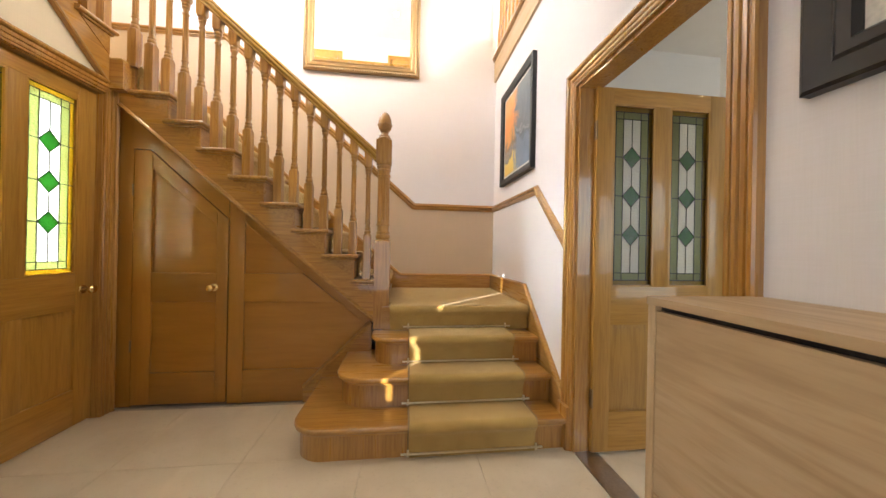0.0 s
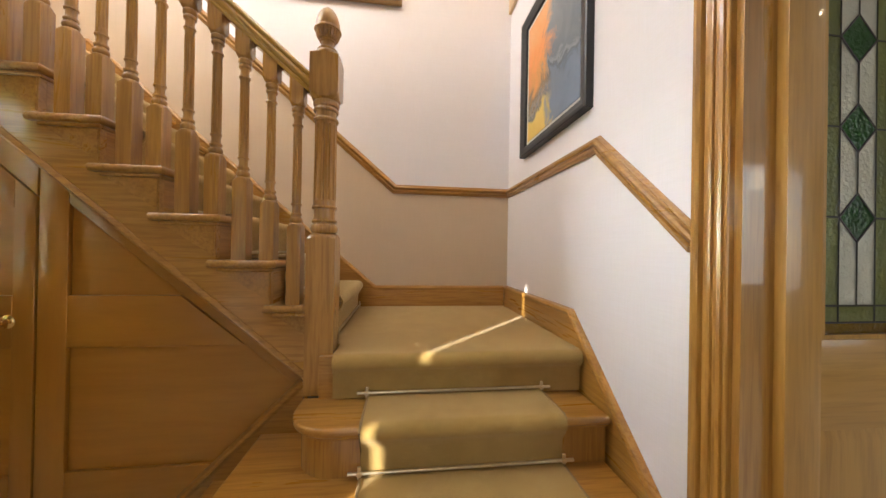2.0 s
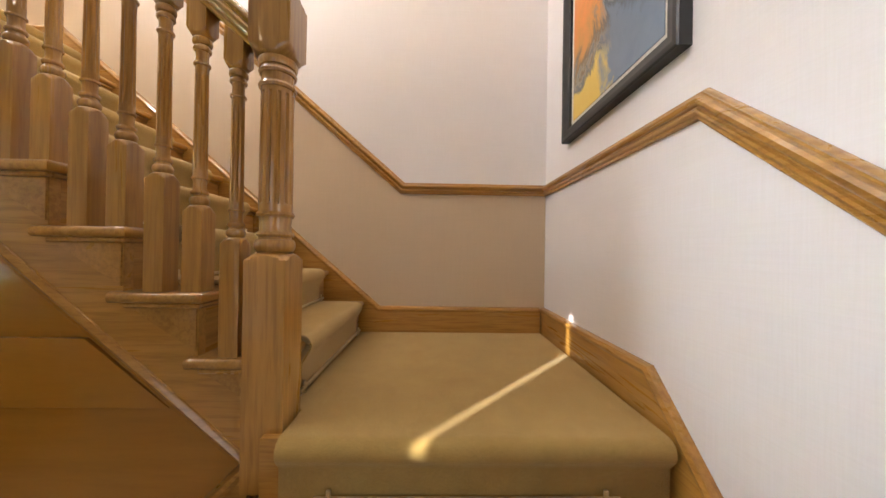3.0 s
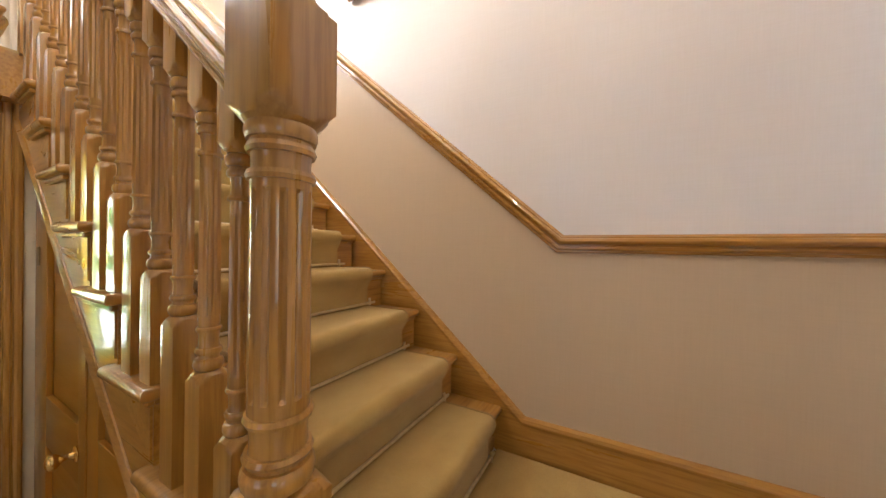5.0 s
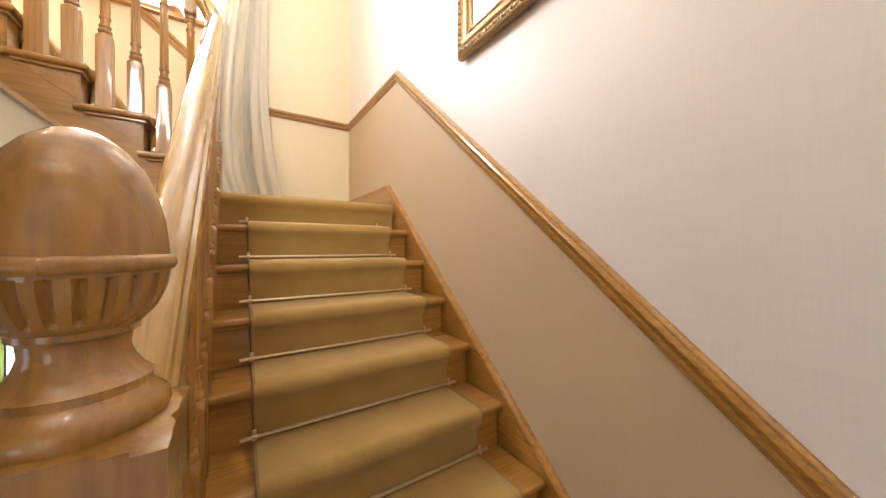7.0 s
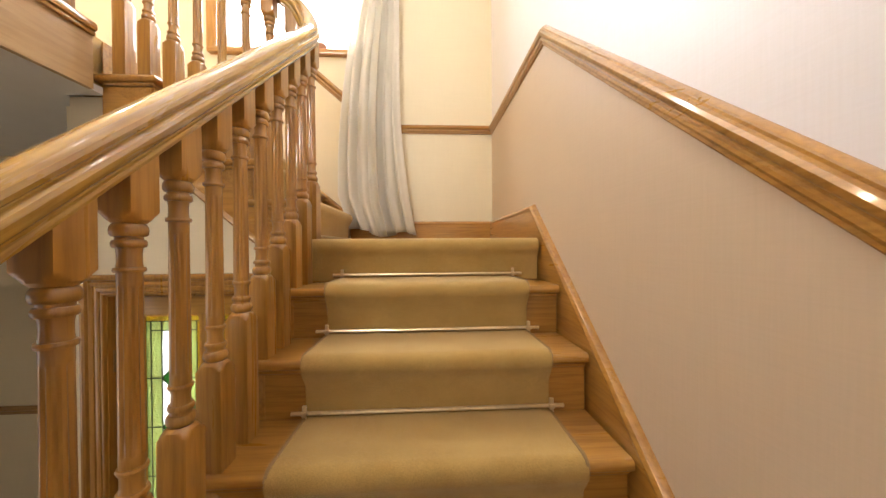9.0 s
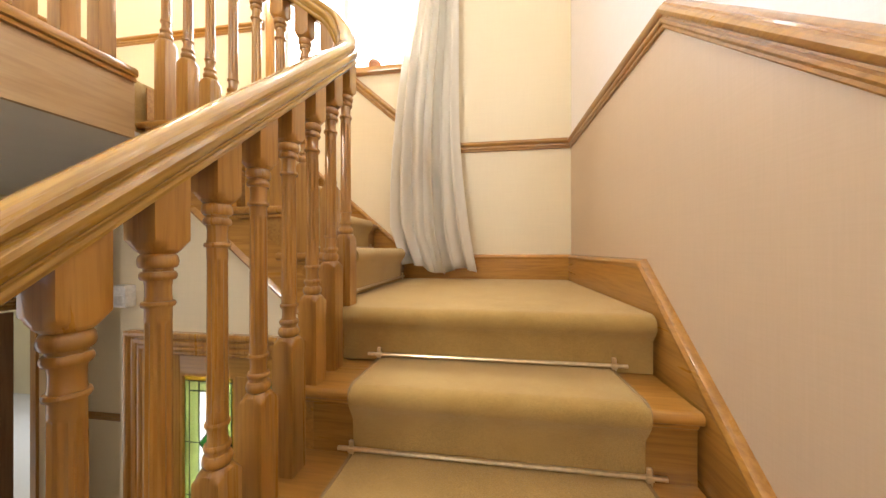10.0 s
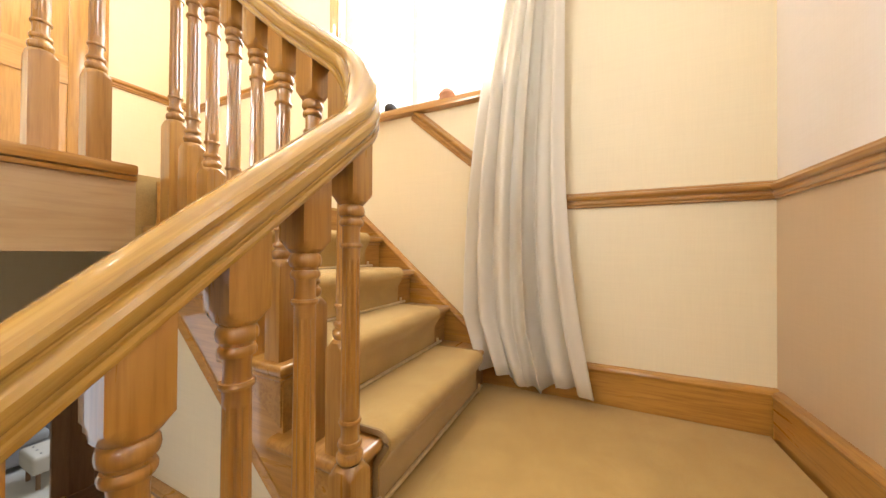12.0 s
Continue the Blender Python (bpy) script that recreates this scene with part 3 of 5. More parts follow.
def bullnose(y_front, x_left, radius, inset, y_back=-0.93):
    """Outline of a step's plan, rounded at its free front corner."""
    xl, yf, r = x_left + inset, y_front + inset, radius - inset
    pts = [(-0.036, y_back), (-0.036, yf)]
    for i in range(13):
        a = -math.pi / 2 - math.pi / 2 * i / 12
        pts.append((xl + r + r * math.cos(a), yf + r + r * math.sin(a)))
    pts.append((xl, y_back))
    return pts


for k, (xl, r) in enumerate(((-1.555, 0.17), (-1.375, 0.20), (-1.185, 0.16))):
    z, yf = R * (k + 1), U1[k] - NOSE
    back = -1.064 if k == 2 else -0.935
    part("tread", prism(bmesh.new(), bullnose(yf, xl, r, 0, back), "z", z - 0.034, z, 0.012), OAK["x"], stairs_low)
    part("riser", prism(bmesh.new(), bullnose(yf, xl, r, NOSE, back), "z", z - R, z - 0.034), OAK["z"], stairs_low)
    part("scotia", prism(bmesh.new(), bullnose(yf, xl, r, NOSE - 0.012, back), "z", z - 0.048, z - 0.0345, 0.004), OAK["x"], stairs_low)

# landings
landing_low = structure(part("landing_low", boxed(-1.119, -0.036, -1.084, -0.034, R * 3, L1 - 0.014), OAK["x"]), "oak quarter landing under carpet", "landing")
landing_high = structure(part("landing_high", boxed(WL + 0.034, -U2[8] - 0.02, -U3[0], -0.034, L2 - 0.2, L2 - 0.014), OAK["x"]), "half landing under carpet", "landing")


def landing_carpet(name, m, u0, u1, w0, w1, z, label):
    """Fitted carpet that rolls over the landing's front edge and down its riser."""
    prof = [(u1, z - 0.012), (u1, z)]
    c, r = (u0 - 0.005, z - 0.035), 0.035
    for i in range(9):
        a = math.pi / 2 + math.pi * 0.75 * i / 8
        prof.append((c[0] + r * math.cos(a), c[1] + r * math.sin(a)))
    prof += [(u0 - 0.014, z - 0.08), (u0 - 0.013, z - R + 0.004), (u0 - 0.001, z - R + 0.004), (u0 - 0.001, z - 0.012)]
    bm = bmesh.new()
    prism(bm, prof, "y", w0, w1)
    return tagged(placed(part(name, bm, CARPET, None, "", True, 50), m), label, "carpet")


landing_carpet("landing_carpet", F1, U1[3], -0.036, 0.036, 1.062, L1, "beige fitted carpet on the quarter landing")
landing_carpet("landing_carpet", F2, U2[8], -WL - 0.036, 0.036, 0.998, L2, "beige fitted carpet on the half landing")
tagged(part("landing_carpet", boxed(-1.106, -1.0621, -0.955, -0.036, L1 - 0.013, L1 - 0.001), CARPET), "beige fitted carpet at the foot of the flight", "carpet")
tagged(part("landing_carpet", boxed(WL + 0.036, -U2[8] - 0.03, -U3[0] + 0.001, -0.996, L2 - 0.014, L2 - 0.002), CARPET), "beige fitted carpet before the upper flight", "carpet")


def runner(m, us, z0, w0, w1, n, start, label):
    """A carpet runner that folds over every nosing of a flight, one continuous strip."""
    t, centre = 0.012, []
    for k in range(n):
        z = z0 + R * (k + 1)
        centre += [(us[k] - 0.004, z - R + 0.004), (us[k] - 0.006, z - 0.075)]
        for i in range(8):
            a = math.pi * 1.25 - math.pi * 0.75 * i / 7
            centre.append((us[k] - NOSE + 0.014 + 0.022 * math.cos(a), z - 0.016 + 0.022 * math.sin(a)))
        nxt = us[k + 1] if k + 1 < len(us) else us[k] + 0.21
        centre += [(us[k] + 0.06, z + 0.005), (nxt - 0.006, z + 0.004)]
    bm = bmesh.new()
    cols = 13
    grid = []
    for i, (u, z) in enumerate(centre):
        a = centre[max(i - 1, 0)]
        b = centre[min(i + 1, len(centre) - 1)]
        d = Vector((b[0] - a[0], b[1] - a[1])).normalized()
        nx, nz = -d.y, d.x
        row = []
        for j in range(cols):
            f = j / (cols - 1)
            wob = 0.0025 * noise.noise((u * 7, f * 5, z * 7))
            row.append((bm.verts.new((u + nx * (t + wob), w0 + (w1 - w0) * f + 0.002 * noise.noise((u * 9, 3, z * 9)), z + nz * (t + wob))),
                        bm.verts.new((u, w0 + (w1 - w0) * f, z))))
        grid.append(row)
    for r0, r1 in zip(grid, grid[1:]):
        for j in range(cols - 1):
            bm.faces.new((r0[j][0], r0[j + 1][0], r1[j + 1][0], r1[j][0]))
            bm.faces.new((r0[j][1], r1[j][1], r1[j + 1][1], r0[j + 1][1]))
        for j in (0, cols - 1):
            bm.faces.new((r0[j][0], r1[j][0], r1[j][1], r0[j][1]))
    for row in (grid[0], grid[-1]):
        for j in range(cols - 1):
            bm.faces.new((row[j][0], row[j][1], row[j + 1][1], row[j + 1][0]))
    strip = part("stair_runner", bm, CARPET, None, "", True, 60)
    tagged(strip, label, "carpet")
    placed(strip, m)
    # whipped edges
    for w in (w0, w1):
        bm = sweep(bmesh.new(), [(u, w, z + 0.006) for u, z in centre], [(0.007 * math.cos(a), 0.009 * math.sin(a)) for a in [i * math.pi / 3 for i in range(6)]])
        part("whipped_edge", bm, CARPET_EDGE, strip, "whipped edge binding", True, 60)
    return strip


CARPET_EDGE = plain("carpet_binding", (0.32, 0.215, 0.10), 0.9, 0, 0.4, 300)
runner(F1, U1, 0.0, 0.215, 0.925, 3, 0, "beige stair runner over three bottom steps")
runner(F2, U2, L1, 0.152, 0.868, 8, 0, "beige stair runner over the oak flight")
runner(F3, U3, L2, 0.18, 0.89, 4, 0, "beige stair runner on the upper flight")


def stair_rod(m, u, z, w0, w1):
    """A brass rod across the foot of a riser, with a bracket near either end."""
    rod = thing("stair_rod", "thin antique brass stair rod with cross brackets", "stair rod", "stair rods")
    rod.matrix_world = m
    part("rod", cylinder(bmesh.new(), (u, w0, z), (u, w1, z), 0.006, 8), ROD, rod)
    for w in (w0 + 0.038, w1 - 0.038):
        bm = bmesh.new()
        box(bm, u - 0.006, u + 0.003, w - 0.006, w + 0.006, z - 0.018, z + 0.024, 0.002, 1)
        box(bm, u - 0.008, u + 0.004, w - 0.009, w + 0.009, z - 0.007, z + 0.007, 0.002, 1)
        part("bracket", bm, ROD, rod)
    return rod


for k in range(4):
    stair_rod(F1, U1[k] - 0.024, R * k + 0.028, 0.175, 0.967)
for k in range(9):
    stair_rod(F2, U2[k] - 0.026, L1 + R * k + 0.028, 0.110, 0.906)
for k in range(5):
    stair_rod(F3, U3[k] - 0.026, L2 + R * k + 0.022, 0.13, 0.94)

# ---- balustrade ----
SL = R / G2


def nosing2(x):
    return L1 + R + (-x - U2[0] + NOSE) * SL


def nosing3(y):
    return L2 + R + (-y - U3[0] + NOSE) * (R / 0.21)


TURN0, TURN1, RAILC = 0.206, 0.686, 0.830      # turned length and rail above the nosing line
BAL_H = 0.0270


def baluster_shaft_mesh():
    L = TURN1 - TURN0
    r = [(0, .0190), (.002, .0215), (.006, .0240), (.012, .0250), (.018, .0240), (.022, .0215), (.0235, .0185), (.028, .0178), (.0300, .0178), (.0305, .0205), (.034, .0222), (.038, .0222), (.0415, .0205),
         (.042, .0178), (.047, .0165), (.060, .0160), (.0725, .0172), (.073, .0200), (.077, .0212), (.081, .0200), (.0815, .0172), (.086, .0176)]
    u = [(L - z, q) for z, q in ((0, .0195), (.002, .0220), (.006, .0240), (.012, .0248), (.018, .0240), (.0215, .0215), (.022, .0180), (.0265, .0180), (.027, .0205), (.031, .0225), (.036, .0225), (.0395, .0205),
                                (.040, .0172), (.050, .0160), (.064, .0160), (.0715, .0170), (.072, .0200), (.076, .0212), (.080, .0200), (.0805, .0168), (.085, .0166))][::-1]
    mid = [(.100, .0178), (.1005, .0178), (.106, .0178)] + [(.106 + (L - .106 - .106) * i / 5, .0178 - .0012 * i / 5) for i in range(1, 5)] + [(L - .106, .0166), (L - .1005, .0166), (L - .100, .0166)]
    bm = bmesh.new()
    turned(bm, r + mid + u, None, 48, 8, 0.0030, (0.103, L - 0.103))
    return bm


def block(bm, z0, z1, half, bite_low, bite_high, seg=32):
    """Square stock with the turner's shoulder cut at the ends that need it."""
    rings = []
    full = half * 1.45
    if bite_low:
        rings += [(z0, half * 0.80), (z0 + bite_low * 0.3, half * 1.02), (z0 + bite_low * 0.65, half * 1.2), (z0 + bite_low, full)]
    else:
        rings.append((z0, full))
    if bite_high:
        rings += [(z1 - bite_high, full), (z1 - bite_high * 0.65, half * 1.2), (z1 - bite_high * 0.3, half * 1.02), (z1, half * 0.80)]
    else:
        rings.append((z1, full))
    return turned(bm, rings, half, seg)


SHAFT = None
balustrade = thing("stair_balustrade", "varnished oak balustrade with turned fluted balusters and continuous handrail", "balustrade")


def baluster(x, y, z_base, z_nosing, parent, z_top=None):
    """One baluster: turned shaft, square foot and square head."""
    global SHAFT
    z0, z1 = z_nosing + TURN0, z_nosing + TURN1
    if SHAFT is None:
        ob = part("baluster", baluster_shaft_mesh(), OAK["z"], parent, "", True, 30)
        SHAFT = ob.data
    else:
        ob = new("baluster", SHAFT)
        ob.parent = parent
    ob.location = (x, y, z0)
    part("foot_block", block(bmesh.new(), z_base - z0, 0.0, BAL_H, 0, 0.02), OAK["z"], ob)
    part("head_block", block(bmesh.new(), z1 - z0, (z_top or z_nosing + RAILC - 0.012) - z0, BAL_H, 0.02, 0), OAK["z"], ob)
    return ob


BY = -1.004
for k in range(9):
    x = -U2[k] + NOSE
    for i, off in enumerate((0.046, 0.151)):
        if k == 8 and i == 1:
            continue
        if k == 0 and i == 0:
            continue
        baluster(x - off, BY, L1 + R * (k + 1) - (0.002 if k < 8 else 0.02), nosing2(x - off), balustrade)

XB = XG - 0.028
for k in range(4):
    y = -U3[k] + NOSE
    for off in (0.060, 0.165):
        baluster(XB, y - off, L2 + R * (k + 1) - 0.002, nosing3(y - off), balustrade)

# handrail: up the flight, round the wreath, up the upper flight and level along the gallery
half_rail = [(0.026, -0.036), (0.030, -0.034), (0.032, -0.029), (0.031, -0.024), (0.0275, -0.0225), (0.0275, -0.020), (0.033, -0.016), (0.037, -0.009), (0.0375, -0.003),
             (0.035, 0.003), (0.030, 0.0065), (0.0268, 0.008), (0.0268, 0.010), (0.0295, 0.0125), (0.0308, 0.018), (0.0285, 0.0245), (0.022, 0.0305), (0.012, 0.0348)]
HANDRAIL = half_rail + [(0.0, 0.0365)] + [(-a, b) for a, b in half_rail[::-1]]
path = []
x_in, rad = -2.803, 0.11
path.append((-1.17, BY, nosing2(-1.17) + RAILC))
path.append((-2.0, BY, nosing2(-2.0) + RAILC))
path.append((x_in, BY, nosing2(x_in) + RAILC))
za, zb = nosing2(x_in) + RAILC, nosing3(BY - rad - 0.02) + RAILC
y_end, x_end = BY - rad, x_in - rad
for i in range(1, 13):
    a = math.pi / 2 * i / 12
    s = i / 12
    path.append((x_in - rad * math.sin(a), BY - rad * (1 - math.cos(a)), za + (zb - za) * (s * s * (3 - 2 * s) * 0.35 + s * 0.65)))
GY = VOID - 0.03
for y in (-1.30, -1.60, -1.80):
    path.append((x_end, y, nosing3(y) + RAILC))
zl = FF + 0.90
za = path[-1][2]
for i in range(1, 13):
    a = math.pi / 2 * i / 12
    path.append((x_end + 0.11 * (1 - math.cos(a)), GY + 0.11 - 0.11 * math.sin(a), za + (zl - za) * math.sin(a)))
path.append((-0.02, GY, zl))
part("handrail", sweep(bmesh.new(), path, HANDRAIL), RAILWOOD, balustrade, "polished oak handrail with wreathed turn", True, 26)
XB2 = x_end

# newel post
newel = part("newel_post", turned(bmesh.new(), [
    (1.195, .042), (1.198, .047), (1.206, .051), (1.216, .052), (1.226, .050), (1.231, .047), (1.232, .0425), (1.238, .0415), (1.2385, .046), (1.245, .049), (1.252, .046), (1.2525, .041),
    (1.262, .0395), (1.280, .0400), (1.295, .0415), (1.2955, .046), (1.302, .0485), (1.309, .046), (1.3095, .0425), (1.318, .0425), (1.330, .0430), (1.3305, .0430), (1.336, .0430), (1.40, .0430), (1.50, .0425), (1.58, .0420),
    (1.640, .0420), (1.6455, .0420), (1.646, .0420), (1.658, .0420), (1.6585, .046), (1.665, .0485), (1.672, .046), (1.6725, .0410), (1.684, .0405), (1.698, .0415), (1.6985, .046), (1.705, .0485), (1.712, .046), (1.7125, .043),
    (1.718, .043), (1.719, .047), (1.727, .050), (1.736, .050), (1.743, .047), (1.756, .046)],
    None, 96, 12, 0.0055, (1.333, 1.643)), OAK["z"], balustrade, "fluted oak newel post with acorn finial", True, 30)
NX, NY = -1.128, -1.005
newel.location = (NX, NY, 0)
for v in newel.data.vertices:
    v.co.x *= 1.04
    v.co.y *= 1.04
part("base_block", block(bmesh.new(), R * 3 + 0.001, 1.195, 0.056, 0, 0.022), OAK["z"], newel)
part("cap_block", block(bmesh.new(), 1.738, 1.932, 0.056, 0.034, 0.010), OAK["z"], newel)
part("finial", turned(bmesh.new(), [
    (1.948, .050), (1.953, .0515), (1.960, .049), (1.965, .043), (1.969, .040), (1.975, .041), (1.979, .036), (1.988, .030), (1.996, .0275), (2.004, .0285), (2.007, .033), (2.011, .033),
    (2.0115, .0340), (2.016, .0385), (2.0195, .0415), (2.022, .0432), (2.0235, .0440), (2.028, .0462), (2.034, .0485), (2.040, .0500), (2.0435, .0506), (2.0455, .0508), (2.0475, .0508), (2.048, .0535), (2.050, .0550), (2.0525, .0555), (2.055, .0545), (2.0565, .0530), (2.057, .0505), (2.065, .0500), (2.076, .0482), (2.090, .0435),
    (2.103, .0365), (2.113, .0265), (2.120, .0150), (2.123, .004)], None, 176, 22, 0.0042, (2.0170, 2.0440)), OAK["z"], newel, "acorn finial", True, 40)
fin = newel.children[-1]
for v in fin.data.vertices:
    v.co.z = 1.931 + (v.co.z - 1.948) * 1.075 + max(0.0, v.co.z - 2.0525) * 0.28
    v.co.x *= 0.98
    v.co.y *= 0.98

# ---- wall trim round the stairs ----
bm = bmesh.new()
CR1, CR2 = 1.582, 3.207
xb1 = -0.873
xb2 = xb1 - (CR2 - CR1) / SL
sweep(bm, [(0.0, 0, CR1), (xb1, 0, CR1), (xb2, 0, CR2), (WL, 0, CR2)], RAIL_PROFILE, (0, -1, 0))
low = prism(bmesh.new(), [(-0.002, CR1), (xb1, CR1), (xb2, CR2), (WL + 0.002, CR2), (WL + 0.002, L2 - 0.25), (xb2 + 0.3, L2 - 0.25), (xb1, L1 - 0.08), (-0.002, L1 - 0.08)], "y", -0.003, 0.001)
structure(part("wall_dado_back", low, DADO, None, "", False), "pale peach painted wall below the dado rail", "wall")
structure(part("dado_rail_back", bm, OAK["x"]), "oak dado rail following the stairs", "trim")
bm = bmesh.new()
sweep(bm, [(0, 0, CR1), (0, -1.156, CR1), (0, RDO1 + 0.092, CR1 - 0.92 * (-1.156 - RDO1 - 0.092))], RAIL_PROFILE, (-1, 0, 0))
structure(part("dado_rail_right", bm, OAK["y"]), "oak dado rail dropping beside the bottom steps", "trim")
bm = bmesh.new()
ya = -0.87
sweep(bm, [(WL, 0, CR2), (WL, ya, CR2), (WL, ya - (3.745 - CR2) / 0.857, 3.745)], RAIL_PROFILE, (1, 0, 0))
structure(part("dado_rail_outer", bm, OAK["y"]), "oak dado rail rising to the window sill", "trim")

S1, S2 = L1 + 0.150, L2 + 0.159
xs1 = -0.999
xs2 = xs1 - (S2 - S1) / SL


def wall_string(name, pts_top, pts_low, axis, wall, out, grain, label):
    bm = bmesh.new()
    a, b = wall, wall + out * 0.026
    prism(bm, [(p[0], p[1] - 0.026) for p in pts_top] + pts_low[::-1], axis, min(a, b), max(a, b))
    nrm = (0, out, 0) if axis == "y" else (out, 0, 0)
    sweep(bm, [((p[0], wall, p[1]) if axis == "y" else (wall, p[0], p[1])) for p in pts_top], SKIRT_CAP, nrm)
    return structure(part(name, bm, OAK[grain], None, "", True, 30), label, "baseboard")


wall_string("skirting_back", [(-0.034, S1), (xs1, S1), (xs2, S2), (WL + 0.034, S2)],
            [(-0.034, L1 - 0.1), (xs1, L1 - 0.1), (xs2, L2 - 0.3), (WL + 0.034, L2 - 0.3)], "y", 0.0, -1, "x", "oak skirting and wall string")
yr = -0.98
wall_string("skirting_right", [(0.0, S1), (yr, S1), (-1.655, S1 - 0.92 * 0.675), (-1.70, S1 - 0.92 * 0.675)],
            [(0.0, 0.0), (yr, 0.0), (-1.655, 0.0), (-1.70, 0.0)], "x", 0.0, -1, "y", "oak skirting and wall string of the bottom steps")
ys = -1.03
wall_string("skirting_outer", [(0.0, S2), (ys, S2), (-1.90, S2 + 0.857 * 0.87)],
            [(0.0, L2 - 0.2), (ys, L2 - 0.2), (-1.90, L2 + 0.4)], "x", WL, 1, "y", "oak skirting and wall string of the upper flight")

# ---- panelling and cupboard below the stairs ----
PY = -0.968
panelling = thing("stair_panelling", "varnished oak panelling below the stair flight", "panelling")


def under2(x, d=0.395):
    return nosing2(x) - d


part("back_board", prism(bmesh.new(), [(-2.17, 0), (-1.20, 0), (-1.20, under2(-1.20)), (-2.17, under2(-2.17))], "y", PY + 0.018, PY + 0.034), PANEL["x"], panelling)


def board(pts, name="rail", grain="x", thick=0.018, parent=None, plane=PY, bev=0.003):
    return part(name, prism(bmesh.new(), pts, "y", plane, plane + thick, bev), PANEL[grain], parent if parent is not None else panelling)


xA, xB_, xC = -2.208, -2.105, -1.20
board([(xA, 0), (xB_, 0), (xB_, under2(xB_)), (xA, under2(xA))], "stile", "z")
board([(xB_, 0), (xC, 0), (xC, 0.235), (xB_, 0.235)], "rail")
board([(xB_, 0.725), (-1.45, 0.725), (-1.70, 0.93), (xB_, 0.93)], "rail")
d2 = 0.395 + 0.085
board([(xB_, under2(xB_, d2)), (xC, under2(xC, d2)), (xC, under2(xC)), (xB_, under2(xB_))], "raking_rail")
# door with a raking head
cup = structure(thing("door_1", "oak cupboard door with a raking head below the stairs", "door"), "oak cupboard door with a raking head below the stairs", "door")
xl, xr = -2.824, -2.213
hl, hr = 1.778, 1.315
head = [(xl, 0.012), (xr, 0.012), (xr, hr), (xl + 0.10, hl), (xl, hl)]
part("panel_board", prism(bmesh.new(), [(p[0], p[1]) for p in head], "y", PY + 0.016, PY + 0.030), PANEL["x"], cup)
sx0, sx1 = xl + 0.115, xr - 0.075


def raking(x, d=0.0):
    return hl + (x - (xl + 0.10)) * (hr - hl) / (xr - xl - 0.10) - d


for nm, pts, g in (("stile", [(xl, .012), (sx0, .012), (sx0, min(hl, raking(sx0))), (xl + .1, hl), (xl, hl)], "z"),
                   ("stile", [(sx1, .012), (xr, .012), (xr, hr), (sx1, raking(sx1))], "z"),
                   ("rail", [(sx0, .012), (sx1, .012), (sx1, .23), (sx0, .23)], "x"),
                   ("rail", [(sx0, .725), (sx1, .725), (sx1, .93), (sx0, .93)], "x"),
                   ("head_rail", [(sx0, raking(sx0, .115)), (sx1, raking(sx1, .115)), (sx1, raking(sx1)), (sx0, raking(sx0))], "x")):
    part(nm, prism(bmesh.new(), pts, "y", PY - 0.004, PY + 0.016, 0.003), PANEL[g], cup)
for zz in (0.42, 1.50):
    part("hinge", cylinder(bmesh.new(), (xl - 0.004, PY - 0.006, zz - 0.04), (xl - 0.004, PY - 0.006, zz + 0.04), 0.006, 8), HINGE, cup)


def knob(parent, place, direction):
    """A brass door knob on its rose."""
    d = Vector(direction).normalized()
    bm = bmesh.new()
    turned(bm, [(0, .026), (.003, .027), (.006, .024), (.009, .012), (.020, .009), (.034, .010), (.040, .018), (.048, .0245), (.056, .026), (.064, .023), (.070, .014), (.072, .003)], None, 20)
    ob = part("knob", bm, BRASS, parent, "brass knob", True, 50)
    ob.matrix_local = Matrix.Translation(place) @ d.to_track_quat("Z", "Y").to_matrix().to_4x4()
    return ob


knob(cup, (-2.300, PY - 0.004, 0.83), (0, -1, 0))
# frame round the cupboard and the rest of the spandrel
frame_ob = thing("cupboard_frame", "oak frame round the cupboard door", "door frame")
part("post", prism(bmesh.new(), [(WD - 0.005, 0), (xl - 0.006, 0), (xl - 0.006, under2(xl)), (WD - 0.005, under2(WD))], "y", PY + 0.0, PY + 0.02), PANEL["z"], frame_ob)
part("head", prism(bmesh.new(), [(xl - 0.006, hl + 0.006), (xl + 0.102, hl + 0.006), (xr, hr + 0.006), (xr, under2(xr)), (xl - 0.006, under2(xl))], "y", PY + 0.0, PY + 0.02), PANEL["x"], frame_ob)
# raking skirting behind the bottom steps
bm = bmesh.new()
pa, pb = (-1.205, 0.575), (-1.68, 0.105)
prism(bm, [(pb[0], 0.0), (pa[0], 0.0), (pa[0], pa[1] - 0.01), (pb[0], pb[1] - 0.01)], "y", PY - 0.022, PY)
sweep(bm, [(pb[0], PY, pb[1]), (pa[0], PY, pa[1])], [(0, -0.02), (0.028, -0.02), (0.034, -0.008), (0.030, 0.004), (0.014, 0.014), (0, 0.016)], (0, -1, 0))
structure(part("skirting_steps", bm, OAK["x"]), "raking oak skirting behind the bullnose steps", "baseboard")

# ---- gallery edges ----


